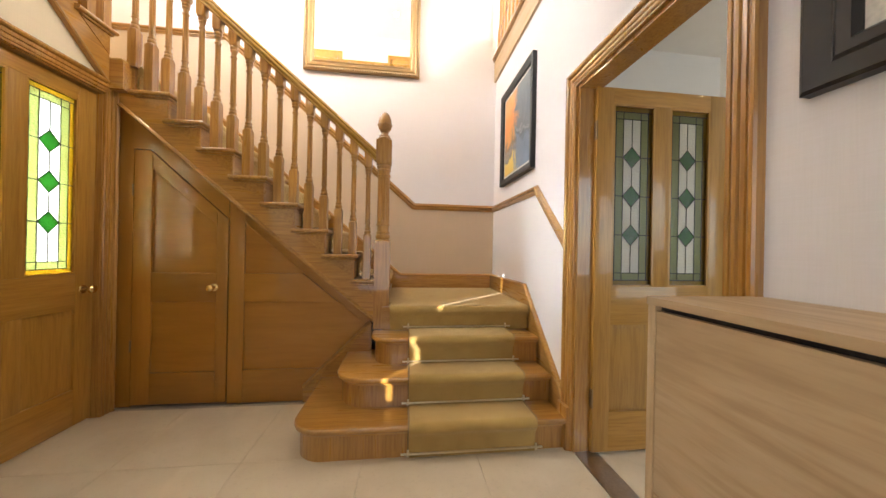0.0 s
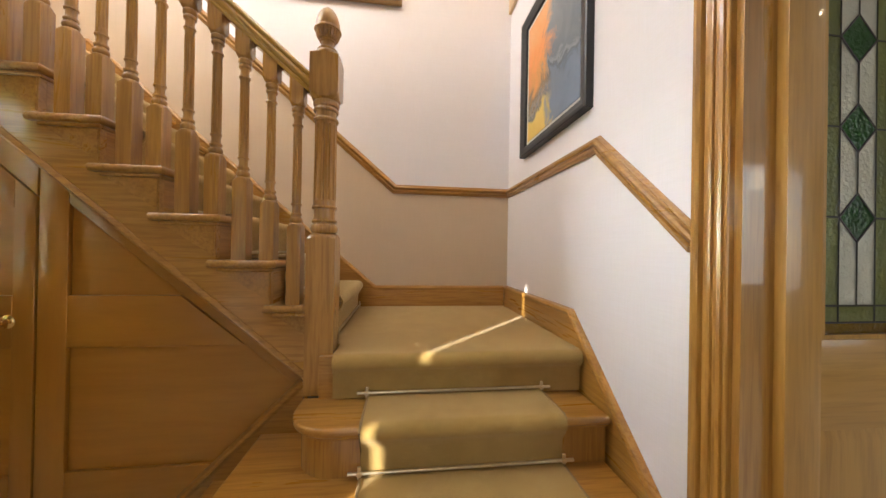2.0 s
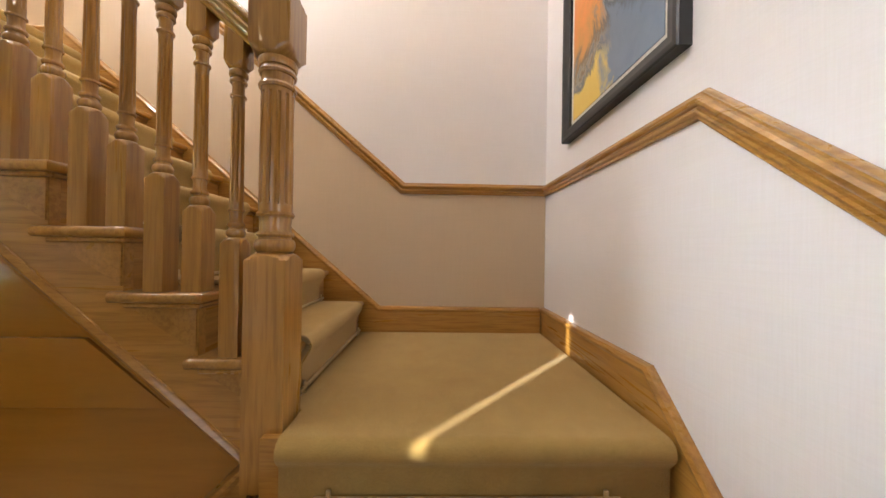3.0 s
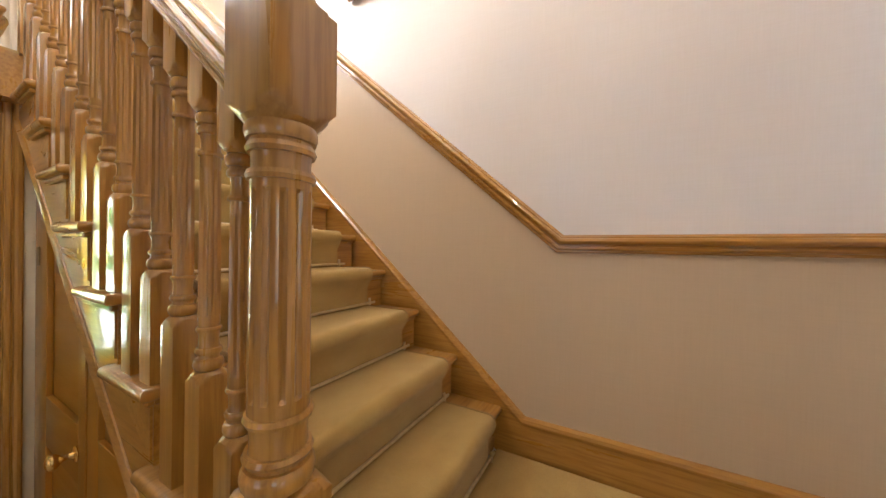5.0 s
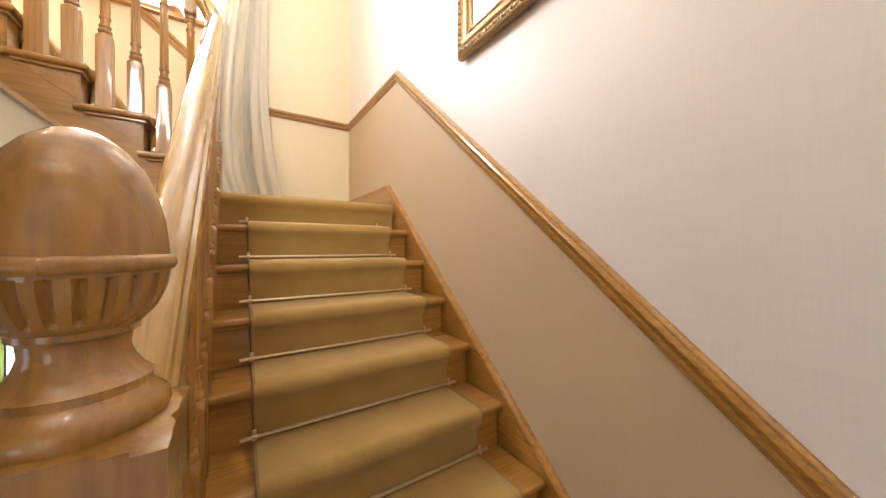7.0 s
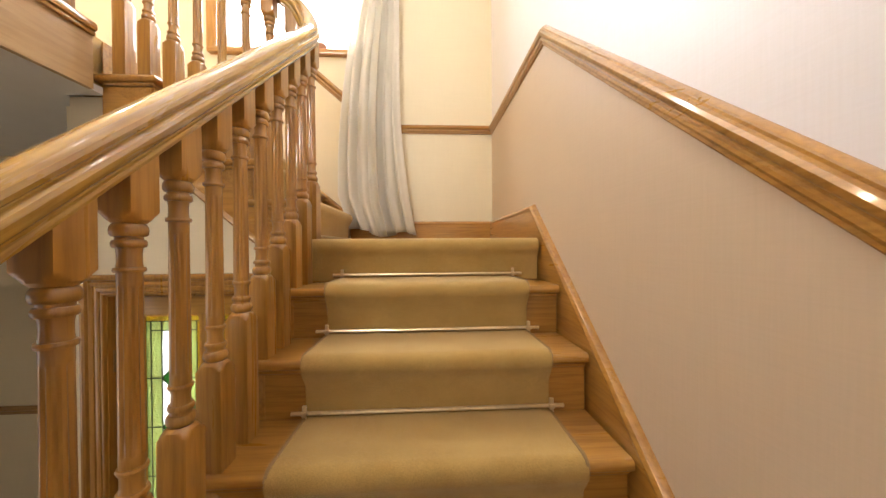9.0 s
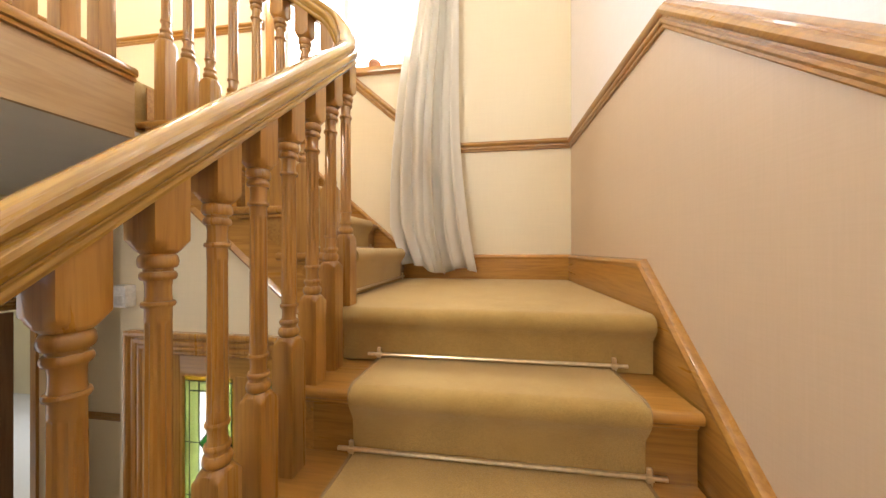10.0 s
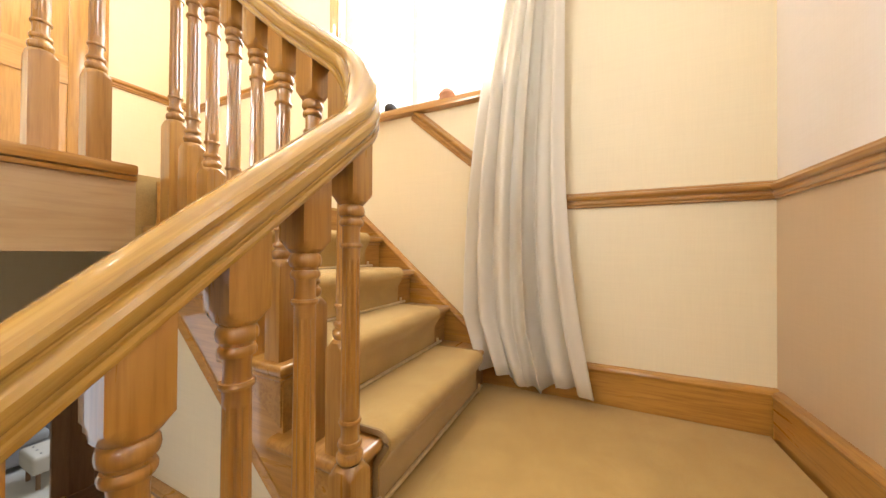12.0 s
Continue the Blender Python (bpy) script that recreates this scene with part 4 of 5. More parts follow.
def gallery(name, label, axis, at, out, a0, a1, bal, parent_label):
    """Fascia, nosing, balusters and rail along the edge of the upper floor. bal: baluster places along it."""
    top = thing(name, label, "balustrade")

    def bx(o0, o1, b0, b1, z0, z1, bev=0.0):
        lo, hi = sorted((at + out * o0, at + out * o1))
        return boxed(lo, hi, b0, b1, z0, z1, bevel=bev) if axis == "x" else boxed(b0, b1, lo, hi, z0, z1, bevel=bev)
    g = "y" if axis == "x" else "x"
    part("fascia", bx(0, 0.02, a0, a1, HALL_H - 0.005, FF - 0.045), FASCIA[g], top, "pale oak fascia board")
    part("nosing", bx(-0.09, 0.045, a0, a1, FF - 0.030, FF + 0.006, 0.012), OAK[g], top)
    part("scotia", bx(0.0, 0.034, a0, a1, FF - 0.046, FF - 0.030, 0.005), OAK[g], top)
    for b in bal:
        p = (at - out * 0.02, b) if axis == "x" else (b, at - out * 0.02)
        baluster(p[0], p[1], FF + 0.005, FF + 0.07, top, FF + 0.895)
    return top


g2 = gallery("gallery_balustrade", "oak gallery fascia and balusters above the hall wall", "x", -0.0, -1, VOID + 0.05, -0.001, [-0.08 - 0.106 * i for i in range(17)], "")
part("handrail", sweep(bmesh.new(), [(0.02, VOID - 0.03, FF + 0.90), (0.02, -0.002, FF + 0.90)], HANDRAIL), OAK["y"], g2)
gallery("gallery_balustrade", "oak gallery fascia and balusters at the front of the stairwell", "y", VOID, 1, XG + 0.05, -0.05, [-2.755 + 0.106 * i for i in range(26)], "")

# ---- doors ----


def leaded_pane(door, m, w, h, mirrored=False):
    """A leaded light: pieces of coloured glass between lead cames, three diamonds up the middle. m: its lower left corner and axes."""
    gx = [0.0, 0.105, 0.285, 0.50, 0.70, 0.875, 1.0]
    gz = [0.0, 0.03, 0.075, 0.925, 0.965, 1.0]
    dz = [0.285, 0.50, 0.715]
    hx, hz = (gx[4] - gx[2]) / 2, 0.058
    pieces = []

    def quad(x0, x1, z0, z1, c):
        pieces.append(([(x0, z0), (x1, z0), (x1, z1), (x0, z1)], c))
    for a, c in ((0.0, "yellow"), (0.965, "yellow")):
        quad(0, 1, a, a + 0.035, c)
    rows = [0.035] + dz + [0.965]
    for z0, z1 in zip(rows, rows[1:]):
        quad(gx[0], gx[1], z0, z1, "yellow" if not mirrored else "pale")
        quad(gx[1], gx[2], z0, z1, "pale")
        quad(gx[4], gx[5], z0, z1, "pale")
        quad(gx[5], gx[6], z0, z1, "yellow")
    quad(gx[2], gx[4], 0.035, 0.075, "pale")
    quad(gx[2], gx[4], 0.925, 0.965, "pale")
    cx = (gx[2] + gx[4]) / 2
    for d in dz:
        pieces.append(([(cx, d - hz), (gx[4], d), (cx, d + hz), (gx[2], d)], "green"))
    zs = [0.075] + dz + [0.925]
    for i in range(4):
        lo, hi = zs[i], zs[i + 1]
        a = [(cx, lo + (hz if i else 0)), (cx, hi - (hz if i < 3 else 0))]
        pieces.append(([(gx[2], lo), a[0], a[1], (gx[2], hi)], "white"))
        pieces.append(([a[0], (gx[4], lo), (gx[4], hi), a[1]], "white"))
    for pts, c in pieces:
        ob = part("glass_piece", prism(bmesh.new(), [(p[0] * w, p[1] * h) for p in pts], "y", -0.002, 0.002), GLASS[c], door, "", False)
        ob.matrix_local = m
        ob.visible_shadow = c != "white"
    bm = bmesh.new()
    lines = [((gx[i], 0.035 if i in (1, 5) else 0.035), (gx[i], 0.965)) for i in (1, 2, 4, 5)]
    lines += [((0, 0.035), (1, 0.035)), ((0, 0.965), (1, 0.965)), ((gx[1], 0.075), (gx[5], 0.075)), ((gx[1], 0.925), (gx[5], 0.925))]
    for d in dz:
        lines += [((0, d), (gx[2], d)), ((gx[4], d), (1, d))]
        lines += [((cx, d - hz), (gx[4], d)), ((gx[4], d), (cx, d + hz)), ((cx, d + hz), (gx[2], d)), ((gx[2], d), (cx, d - hz))]
    for i in range(4):
        lines.append(((cx, zs[i] + (hz if i else 0)), (cx, zs[i + 1] - (hz if i < 3 else 0))))
    for a, b in lines:
        cylinder(bm, (a[0] * w, 0, a[1] * h), (b[0] * w, 0, b[1] * h), 0.0035, 6)
    cames = part("lead_cames", bm, LEAD, door, "dark lead cames")
    cames.matrix_local = m


def glazed_door(name, label, m, width, height, zg0, zg1, stile, mull, knob_at, hinges, rail=0.215):
    """A door with two leaded lights over two panels. Its own axes: x across from the hinge, y through, z up."""
    top = structure(thing(name, label, "door"), label, "door")
    top.matrix_world = m
    t = 0.042
    w2 = (width - 2 * stile - mull) / 2
    xs = [0, stile, stile + w2, stile + w2 + mull, width - stile, width]
    part("stile", boxed(0, xs[1], 0, t, 0, height, bevel=0.002), PINE["z"], top)
    part("stile", boxed(xs[4], width, 0, t, 0, height, bevel=0.002), PINE["z"], top)
    part("rail", boxed(xs[1], xs[4], 0.0005, t - 0.0005, 0, 0.22, bevel=0.002), PINE["x"], top)
    part("rail", boxed(xs[1], xs[4], 0.0005, t - 0.0005, zg0 - rail, zg0, bevel=0.002), PINE["x"], top)
    part("rail", boxed(xs[1], xs[4], 0.0005, t - 0.0005, zg1, height, bevel=0.002), PINE["x"], top)
    part("mullion", boxed(xs[2], xs[3], 0.001, t - 0.001, zg0, zg1, bevel=0.002), PINE["z"], top)
    part("mullion", boxed(xs[2], xs[3], 0.001, t - 0.001, 0.22, zg0 - rail, bevel=0.002), PINE["z"], top)
    for a in (1, 3):
        x0, x1 = xs[a], xs[a + 1]
        # raised and fielded lower panel
        bm = bmesh.new()
        z0, z1 = 0.22, zg0 - rail
        for s in (-1, 1):
            yc = t / 2
            o = [(x0, z0), (x1, z0), (x1, z1), (x0, z1)]
            i = [(x0 + .035, z0 + .035), (x1 - .035, z0 + .035), (x1 - .035, z1 - .035), (x0 + .035, z1 - .035)]
            vo = [bm.verts.new((p[0], yc + s * 0.006, p[1])) for p in o]
            vi = [bm.verts.new((p[0], yc + s * 0.013, p[1])) for p in i]
            bm.faces.new(vi)
            for k in range(4):
                bm.faces.new((vo[k], vo[(k + 1) % 4], vi[(k + 1) % 4], vi[k]))
        part("panel", bm, PINE["z"], top)
        # glazing beads
        bm = bmesh.new()
        for s0, s1 in ((0.002, 0.014), (t - 0.014, t - 0.002)):
            box(bm, x0, x0 + 0.011, s0, s1, zg0, zg1)
            box(bm, x1 - 0.011, x1, s0, s1, zg0, zg1)
            box(bm, x0 + 0.011, x1 - 0.011, s0, s1, zg0, zg0 + 0.011)
            box(bm, x0 + 0.011, x1 - 0.011, s0, s1, zg1 - 0.011, zg1)
        part("glazing_bead", bm, PINE["z"], top)
        leaded_pane(top, Matrix.Translation((x0, t / 2, zg0)), x1 - x0, zg1 - zg0, a == 1)
    for y, d in ((0.0, (0, -1, 0)), (t, (0, 1, 0))):
        knob(top, (knob_at, y, zg0 - rail / 2 + 0.01), d)
    for z in hinges:
        bm = cylinder(bmesh.new(), (-0.006, -0.004, z - 0.05), (-0.006, -0.004, z + 0.05), 0.0065, 8)
        box(bm, -0.004, 0.0, 0.0, t - 0.008, z - 0.05, z + 0.05)
        part("hinge", bm, HINGE, top, "dull brass hinge")
    return top


# kitchen door, standing open into the kitchen; hinged at the far jamb
glazed_door("door_2", "oak door with two leaded lights, open into the kitchen", pose(0.088, RDO1 - 0.046, 0.012, 0, 0, 0.0), 0.812, 2.046, 0.925, 1.958, 0.100, 0.094, 0.75, (0.30, 1.80))
# lobby door, closed; hinged at the front jamb
glazed_door("door_3", "closed oak door with two leaded lights under the upper flight", pose(WD - 0.03, LDO0 + 0.011, 0.012, 0, 0, 90), 0.836, 2.072, 0.925, 1.99, 0.110, 0.080, 0.770, (0.3, 1.78))


def lining(name, axis, a0, a1, t0, t1, top, label):
    """Jamb lining through the thickness of a wall."""
    bm = bmesh.new()
    th = 0.022
    if axis == "x":
        box(bm, t0, t1, a0 - 0.0, a0 + th, 0, top - th)
        box(bm, t0, t1, a1 - th, a1, 0, top - th)
        box(bm, t0, t1, a0, a1, top - th, top)
    else:
        box(bm, a0, a0 + th, t0, t1, 0, top - th)
        box(bm, a1 - th, a1, t0, t1, 0, top - th)
        box(bm, a0, a1, t0, t1, top - th, top)
    return structure(part(name, bm, OAK["z"]), label, "trim")


lining("trim_kitchen_lining", "x", RDO0, RDO1, -0.002, 0.122, RDOZ, "oak jamb lining of the kitchen doorway")
structure(architrave("trim_kitchen_architrave", "x", 0.0, -1, RDO0 + 0.004, RDO1 - 0.004, RDOZ - 0.004, None), "moulded oak architrave of the kitchen doorway", "trim")
structure(architrave("trim_kitchen_architrave", "x", 0.12, 1, RDO0 + 0.004, RDO1 - 0.004, RDOZ - 0.004, None), "moulded oak architrave on the kitchen side", "trim")
bm = bmesh.new()
box(bm, WD - 0.10, WD + 0.002, LDO0 - 0.0, LDO0 + 0.008, 0, LDOZ - 0.01)
box(bm, WD - 0.10, WD + 0.002, LDO1 - 0.008, LDO1, 0, LDOZ - 0.01)
box(bm, WD - 0.10, WD + 0.002, LDO0, LDO1, LDOZ - 0.01, LDOZ)
for y0, y1 in ((LDO0 + 0.008, LDO0 + 0.035), (LDO1 - 0.035, LDO1 - 0.008)):
    box(bm, WD - 0.098, WD - 0.075, y0, y1, 0, LDOZ - 0.01)
box(bm, WD - 0.098, WD - 0.075, LDO0 + 0.035, LDO1 - 0.035, LDOZ - 0.035, LDOZ - 0.01)
structure(part("trim_lobby_lining", bm, OAK["z"]), "oak jamb lining of the lobby doorway", "trim")
structure(architrave("trim_lobby_architrave", "x", WD, 1, LDO0 + 0.004, LDO1 - 0.004, LDOZ - 0.002, None), "moulded oak architrave of the lobby doorway", "trim")
structure(part("threshold", boxed(0.0, 0.13, RDO0 + 0.022, RDO1 - 0.022, -0.01, 0.006, bevel=0.002), STEEL), "metal threshold strip in the kitchen doorway", "trim")
structure(part("trim_plinth_block", boxed(-0.042, -0.001, RDO1 + 0.001, RDO1 + 0.102, 0.0, 0.245, bevel=0.004), OAK["z"]), "oak plinth block at the foot of the string", "trim")


def panel_door(name, label, m, width, height, wood_set):
    """A four panel door, two tall panels over two short ones."""
    top = structure(thing(name, label, "door"), label, "door")
    top.matrix_world = m
    t, st, mu = 0.04, 0.095, 0.07
    w2 = (width - 2 * st - mu) / 2
    xs = [0, st, st + w2, st + w2 + mu, width - st, width]
    zs = [0.22, 0.80, 0.98, height - 0.11]
    part("stile", boxed(0, xs[1], 0, t, 0, height, bevel=0.002), wood_set["z"], top)
    part("stile", boxed(xs[4], width, 0, t, 0, height, bevel=0.002), wood_set["z"], top)
    for z0, z1 in ((0, zs[0]), (zs[1], zs[2]), (zs[3], height)):
        part("rail", boxed(xs[1], xs[4], 0.0005, t - 0.0005, z0, z1, bevel=0.002), wood_set["x"], top)
    for z0, z1 in ((zs[0], zs[1]), (zs[2], zs[3])):
        part("mullion", boxed(xs[2], xs[3], 0.001, t - 0.001, z0, z1, bevel=0.002), wood_set["z"], top)
        for a in (1, 3):
            part("panel", boxed(xs[a], xs[a + 1], 0.012, t - 0.012, z0, z1), wood_set["z"], top)
    knob(top, (width - 0.055, 0, 0.98), (0, -1, 0))
    knob(top, (width - 0.055, t, 0.98), (0, 1, 0))
    return top


# lounge double doors: one leaf almost closed, with a gap at its hinge side, the other folded back into the lounge
panel_door("door_4", "dark oak lounge door leaf standing almost closed", pose(DD0 + 0.198, FRONT - 0.043, 0.012, 0, 0, 0), 0.55, DDZ - 0.04, BROWN)
panel_door("door_5", "dark oak lounge door leaf folded back into the lounge", pose(DD1 - 0.03, FRONT - 0.14, 0.012, 0, 0, -95), 0.60, DDZ - 0.04, BROWN)
lining("trim_lounge_lining", "y", DD0, DD1, FRONT - 0.152, FRONT - 0.09, DDZ, "oak lining of the lounge doorway")
structure(architrave("trim_lounge_architrave", "y", FRONT, 1, DD0 + 0.004, DD1 - 0.004, DDZ - 0.004, None), "moulded oak architrave of the lounge doorway", "trim")
# unseen door and backing sheet, added to keep sun out of the hall
panel_door("door_6", "unseen closed oak front door that shuts out the sun", pose(-1.78, FRONT - 0.10, 0.01, 0, 0, 0), 0.96, 2.32, OAK)
structure(part("trim_front_door", boxed(-1.80, -0.80, FRONT - 0.14, FRONT - 0.145 + 0.03, 0, 2.35), OAK["z"]), "unseen oak sheet behind the front door, added to block the sun", "trim")
for i, x in enumerate((-3.24, -1.30)):
    panel_door("door_%d" % (7 + i), "closed oak bedroom door on the upper landing", pose(x, FRONT_UP + 0.002, FF + 0.005, 0, 0, 0), 0.78, 2.0, PINE)
    a = architrave("trim_upper_architrave", "y", FRONT_UP, 1, x - 0.004, x + 0.784, 2.01, None)
    a.location.z = FF
    structure(a, "moulded oak architrave of a bedroom door", "trim")
for x0, x1 in ((WL, -3.335), (-2.365, -1.395), (-0.425, 2.0)):
    structure(part("dado_rail_upper", sweep(bmesh.new(), [(x0, FRONT_UP, FF + 0.94), (x1, FRONT_UP, FF + 0.94)], RAIL_PROFILE, (0, 1, 0)), OAK["x"]), "oak dado rail on the upper landing", "trim")
    structure(part("skirting_upper", boxed(x0, x1, FRONT_UP, FRONT_UP + 0.02, FF - 0.012, FF + 0.15, bevel=0.004), OAK["x"]), "oak skirting on the upper landing", "baseboard")
structure(part("dado_rail_upper", sweep(bmesh.new(), [(WL, FRONT_UP, FF + 0.94), (WL, WY0 - 0.10, FF + 0.94)], RAIL_PROFILE, (1, 0, 0)), OAK["y"]), "oak dado rail by the landing window", "trim")
structure(part("dado_rail_alcove", sweep(bmesh.new(), [(-4.28, FRONT, 0.95), (-4.28, -2.21, 0.95)], RAIL_PROFILE, (1, 0, 0)), OAK["y"]), "oak dado rail in the hall's side bay", "trim")
structure(part("skirting_hall", boxed(-0.02, 0.0, FRONT, RDO0 - 0.092, 0.0, 0.15, bevel=0.004), OAK["y"]), "oak skirting along the hall wall", "baseboard")
structure(part("skirting_alcove", boxed(-4.28, -4.26, FRONT, -2.21, 0.0, 0.15, bevel=0.004), OAK["y"]), "oak skirting in the hall's side bay", "baseboard")

# unseen casing, added round the upper fill lamp's opening
uw = structure(thing("window_4", "white window casing added, unseen, round the upper fill lamp", "window"), "white window casing added, unseen, round the upper fill lamp", "window")
for y in (UW0 + 0.03, (UW0 + UW1) / 2, UW1 - 0.03):
    part("frame", boxed(2.05, 2.10, y - 0.03, y + 0.03, UWZ0, UWZ1), WHITE, uw)
for z in (UWZ0 + 0.03, UWZ1 - 0.03):
    part("frame", boxed(2.052, 2.098, UW0 + 0.06, UW1 - 0.06, z - 0.03, z + 0.03), WHITE, uw)

# ---- landing window, curtain, sill things ----
win = structure(thing("window_1", "tall white framed landing window with bright panes and oak sill", "window"), "tall white framed landing window with bright panes and oak sill", "window")
fx0, fx1 = WL - 0.10, WL - 0.05
part("frame", boxed(fx0, fx1, WY0, WY0 + 0.06, WZ0, WZ1), WHITE, win)
part("frame", boxed(fx0, fx1, WY1 - 0.06, WY1, WZ0, WZ1), WHITE, win)
part("frame", boxed(fx0, fx1, WY0 + 0.06, WY1 - 0.06, WZ0, WZ0 + 0.06), WHITE, win)
part("frame", boxed(fx0, fx1, WY0 + 0.06, WY1 - 0.06, WZ1 - 0.06, WZ1), WHITE, win)
part("mullion", boxed(fx0 + 0.005, fx1 - 0.005, -1.555, -1.515, WZ0 + 0.06, WZ1 - 0.06), WHITE, win)
for y0, y1 in ((WY0 + 0.06, -1.555), (-1.515, WY1 - 0.06)):
    p = part("pane", boxed(fx0 + 0.022, fx0 + 0.028, y0, y1, WZ0 + 0.06, WZ1 - 0.06), PANE, win, "", False)
    p.visible_shadow = False
part("sill", boxed(WL - 0.05, WL + 0.045, WY0 - 0.06, WY1 + 0.06, WZ0 - 0.035, WZ0 + 0.002, bevel=0.008), OAK["y"], win, "oak window board")
structure(part("trim_window", boxed(WL, WL + 0.022, WY0 - 0.075, WY0, WZ0, WZ1 + 0.07, bevel=0.005), OAK["z"]), "oak casing of the landing window", "trim")

ball = part("sill_ornament", turned(bmesh.new(), [(0, .012), (.003, .022), (.012, .034), (.026, .038), (.040, .034), (.052, .022), (.058, .004)], None, 20), BLACK)
ball.location = (WL + 0.008, -1.66, WZ0 + 0.002)
tagged(ball, "small round black stone ornament on the sill", "ornament")
TERRA = plain("terracotta", (0.52, 0.26, 0.15), 0.7, 0, 0.3, 60)
pot = part("sill_ornament", turned(bmesh.new(), [(0, .030), (.004, .034), (.030, .046), (.044, .042), (.058, .030), (.062, .018), (.066, .016), (.072, .004)], None, 20), TERRA)
pot.location = (WL + 0.005, -1.30, WZ0 + 0.002)
tagged(pot, "squat terracotta ornament on the sill", "ornament")
toy = part("sill_ornament", turned(bmesh.new(), [(0, .022), (.004, .026), (.03, .022), (.045, .012), (.05, .014), (.065, .020), (.080, .014), (.086, .003)], None, 16), plain("red_glaze", (0.50, 0.07, 0.05), 0.3))
toy.location = (WL + 0.005, -1.86, WZ0 + 0.002)
tagged(toy, "small red and white figurine on the sill", "ornament")


def curtain():
    """A full-length curtain in deep folds, drawn to one side and flaring a little at the hem."""
    bm = bmesh.new()
    cols, rows = 120, 46
    z0, z1 = L2 + 0.05, 5.34
    grid = []
    for i in range(rows + 1):
        v = i / rows
        z = z0 + (z1 - z0) * v
        low = max(0.0, (3.5 - z) / 1.1)
        ya = -0.712 + 0.11 * low * low
        gather = min(1.0, max(0.0, (z - 2.75) / 1.35))
        yb = -1.145 + 0.16 * gather * gather + 0.10 * max(0.0, (2.65 - z) / 0.3)
        row = []
        for j in range(cols + 1):
            u = j / cols
            uu = u + 0.018 * math.sin(7 * u + 1.3 * z) + 0.01 * math.sin(17 * u)
            fold = 0.75 * math.sin(uu * math.pi * 2 * 5.3 + 0.5 * math.sin(z * 1.3)) + 0.55 * math.sin(uu * uu * math.pi * 2 * 4.1 + 1.0 + 0.35 * z) + 0.3 * math.sin(uu * math.pi * 2 * 10.7 + 0.8 * z)
            amp = 0.028 + 0.010 * low
            y = ya + (yb - ya) * u + 0.010 * math.cos(uu * math.pi * 13)
            x = WL + 0.105 + amp * fold + 0.012 * low * noise.noise((u * 6, z * 2, 0))
            zz = z + (0.022 * math.sin(u * 9) + 0.035 * u * u) * max(0.0, 1 - v * 3) + 0.006 * noise.noise((u * 9, 1, 2))
            row.append(bm.verts.new((x, y, zz)))
        grid.append(row)
    for r0, r1 in zip(grid, grid[1:]):
        for j in range(cols):
            bm.faces.new((r0[j], r0[j + 1], r1[j + 1], r1[j]))
    ob = part("curtain", bm, LINEN, None, "", True, 80)
    s = ob.modifiers.new("thickness", "SOLIDIFY")
    s.thickness = 0.003
    return tagged(ob, "cream linen curtain in deep folds beside the window", "curtain")


curtain()
pole = thing("curtain_pole", "brass curtain pole above the landing window", "curtain pole")
part("pole", cylinder(bmesh.new(), (WL + 0.105, -2.25, 5.36), (WL + 0.105, -0.62, 5.36), 0.014, 14), BRASS, pole)
for y in (-2.2, -0.68):
    part("bracket", cylinder(bmesh.new(), (WL, y, 5.36), (WL + 0.105, y, 5.36), 0.008, 10), BRASS, pole)

# ---- pictures and mirror ----


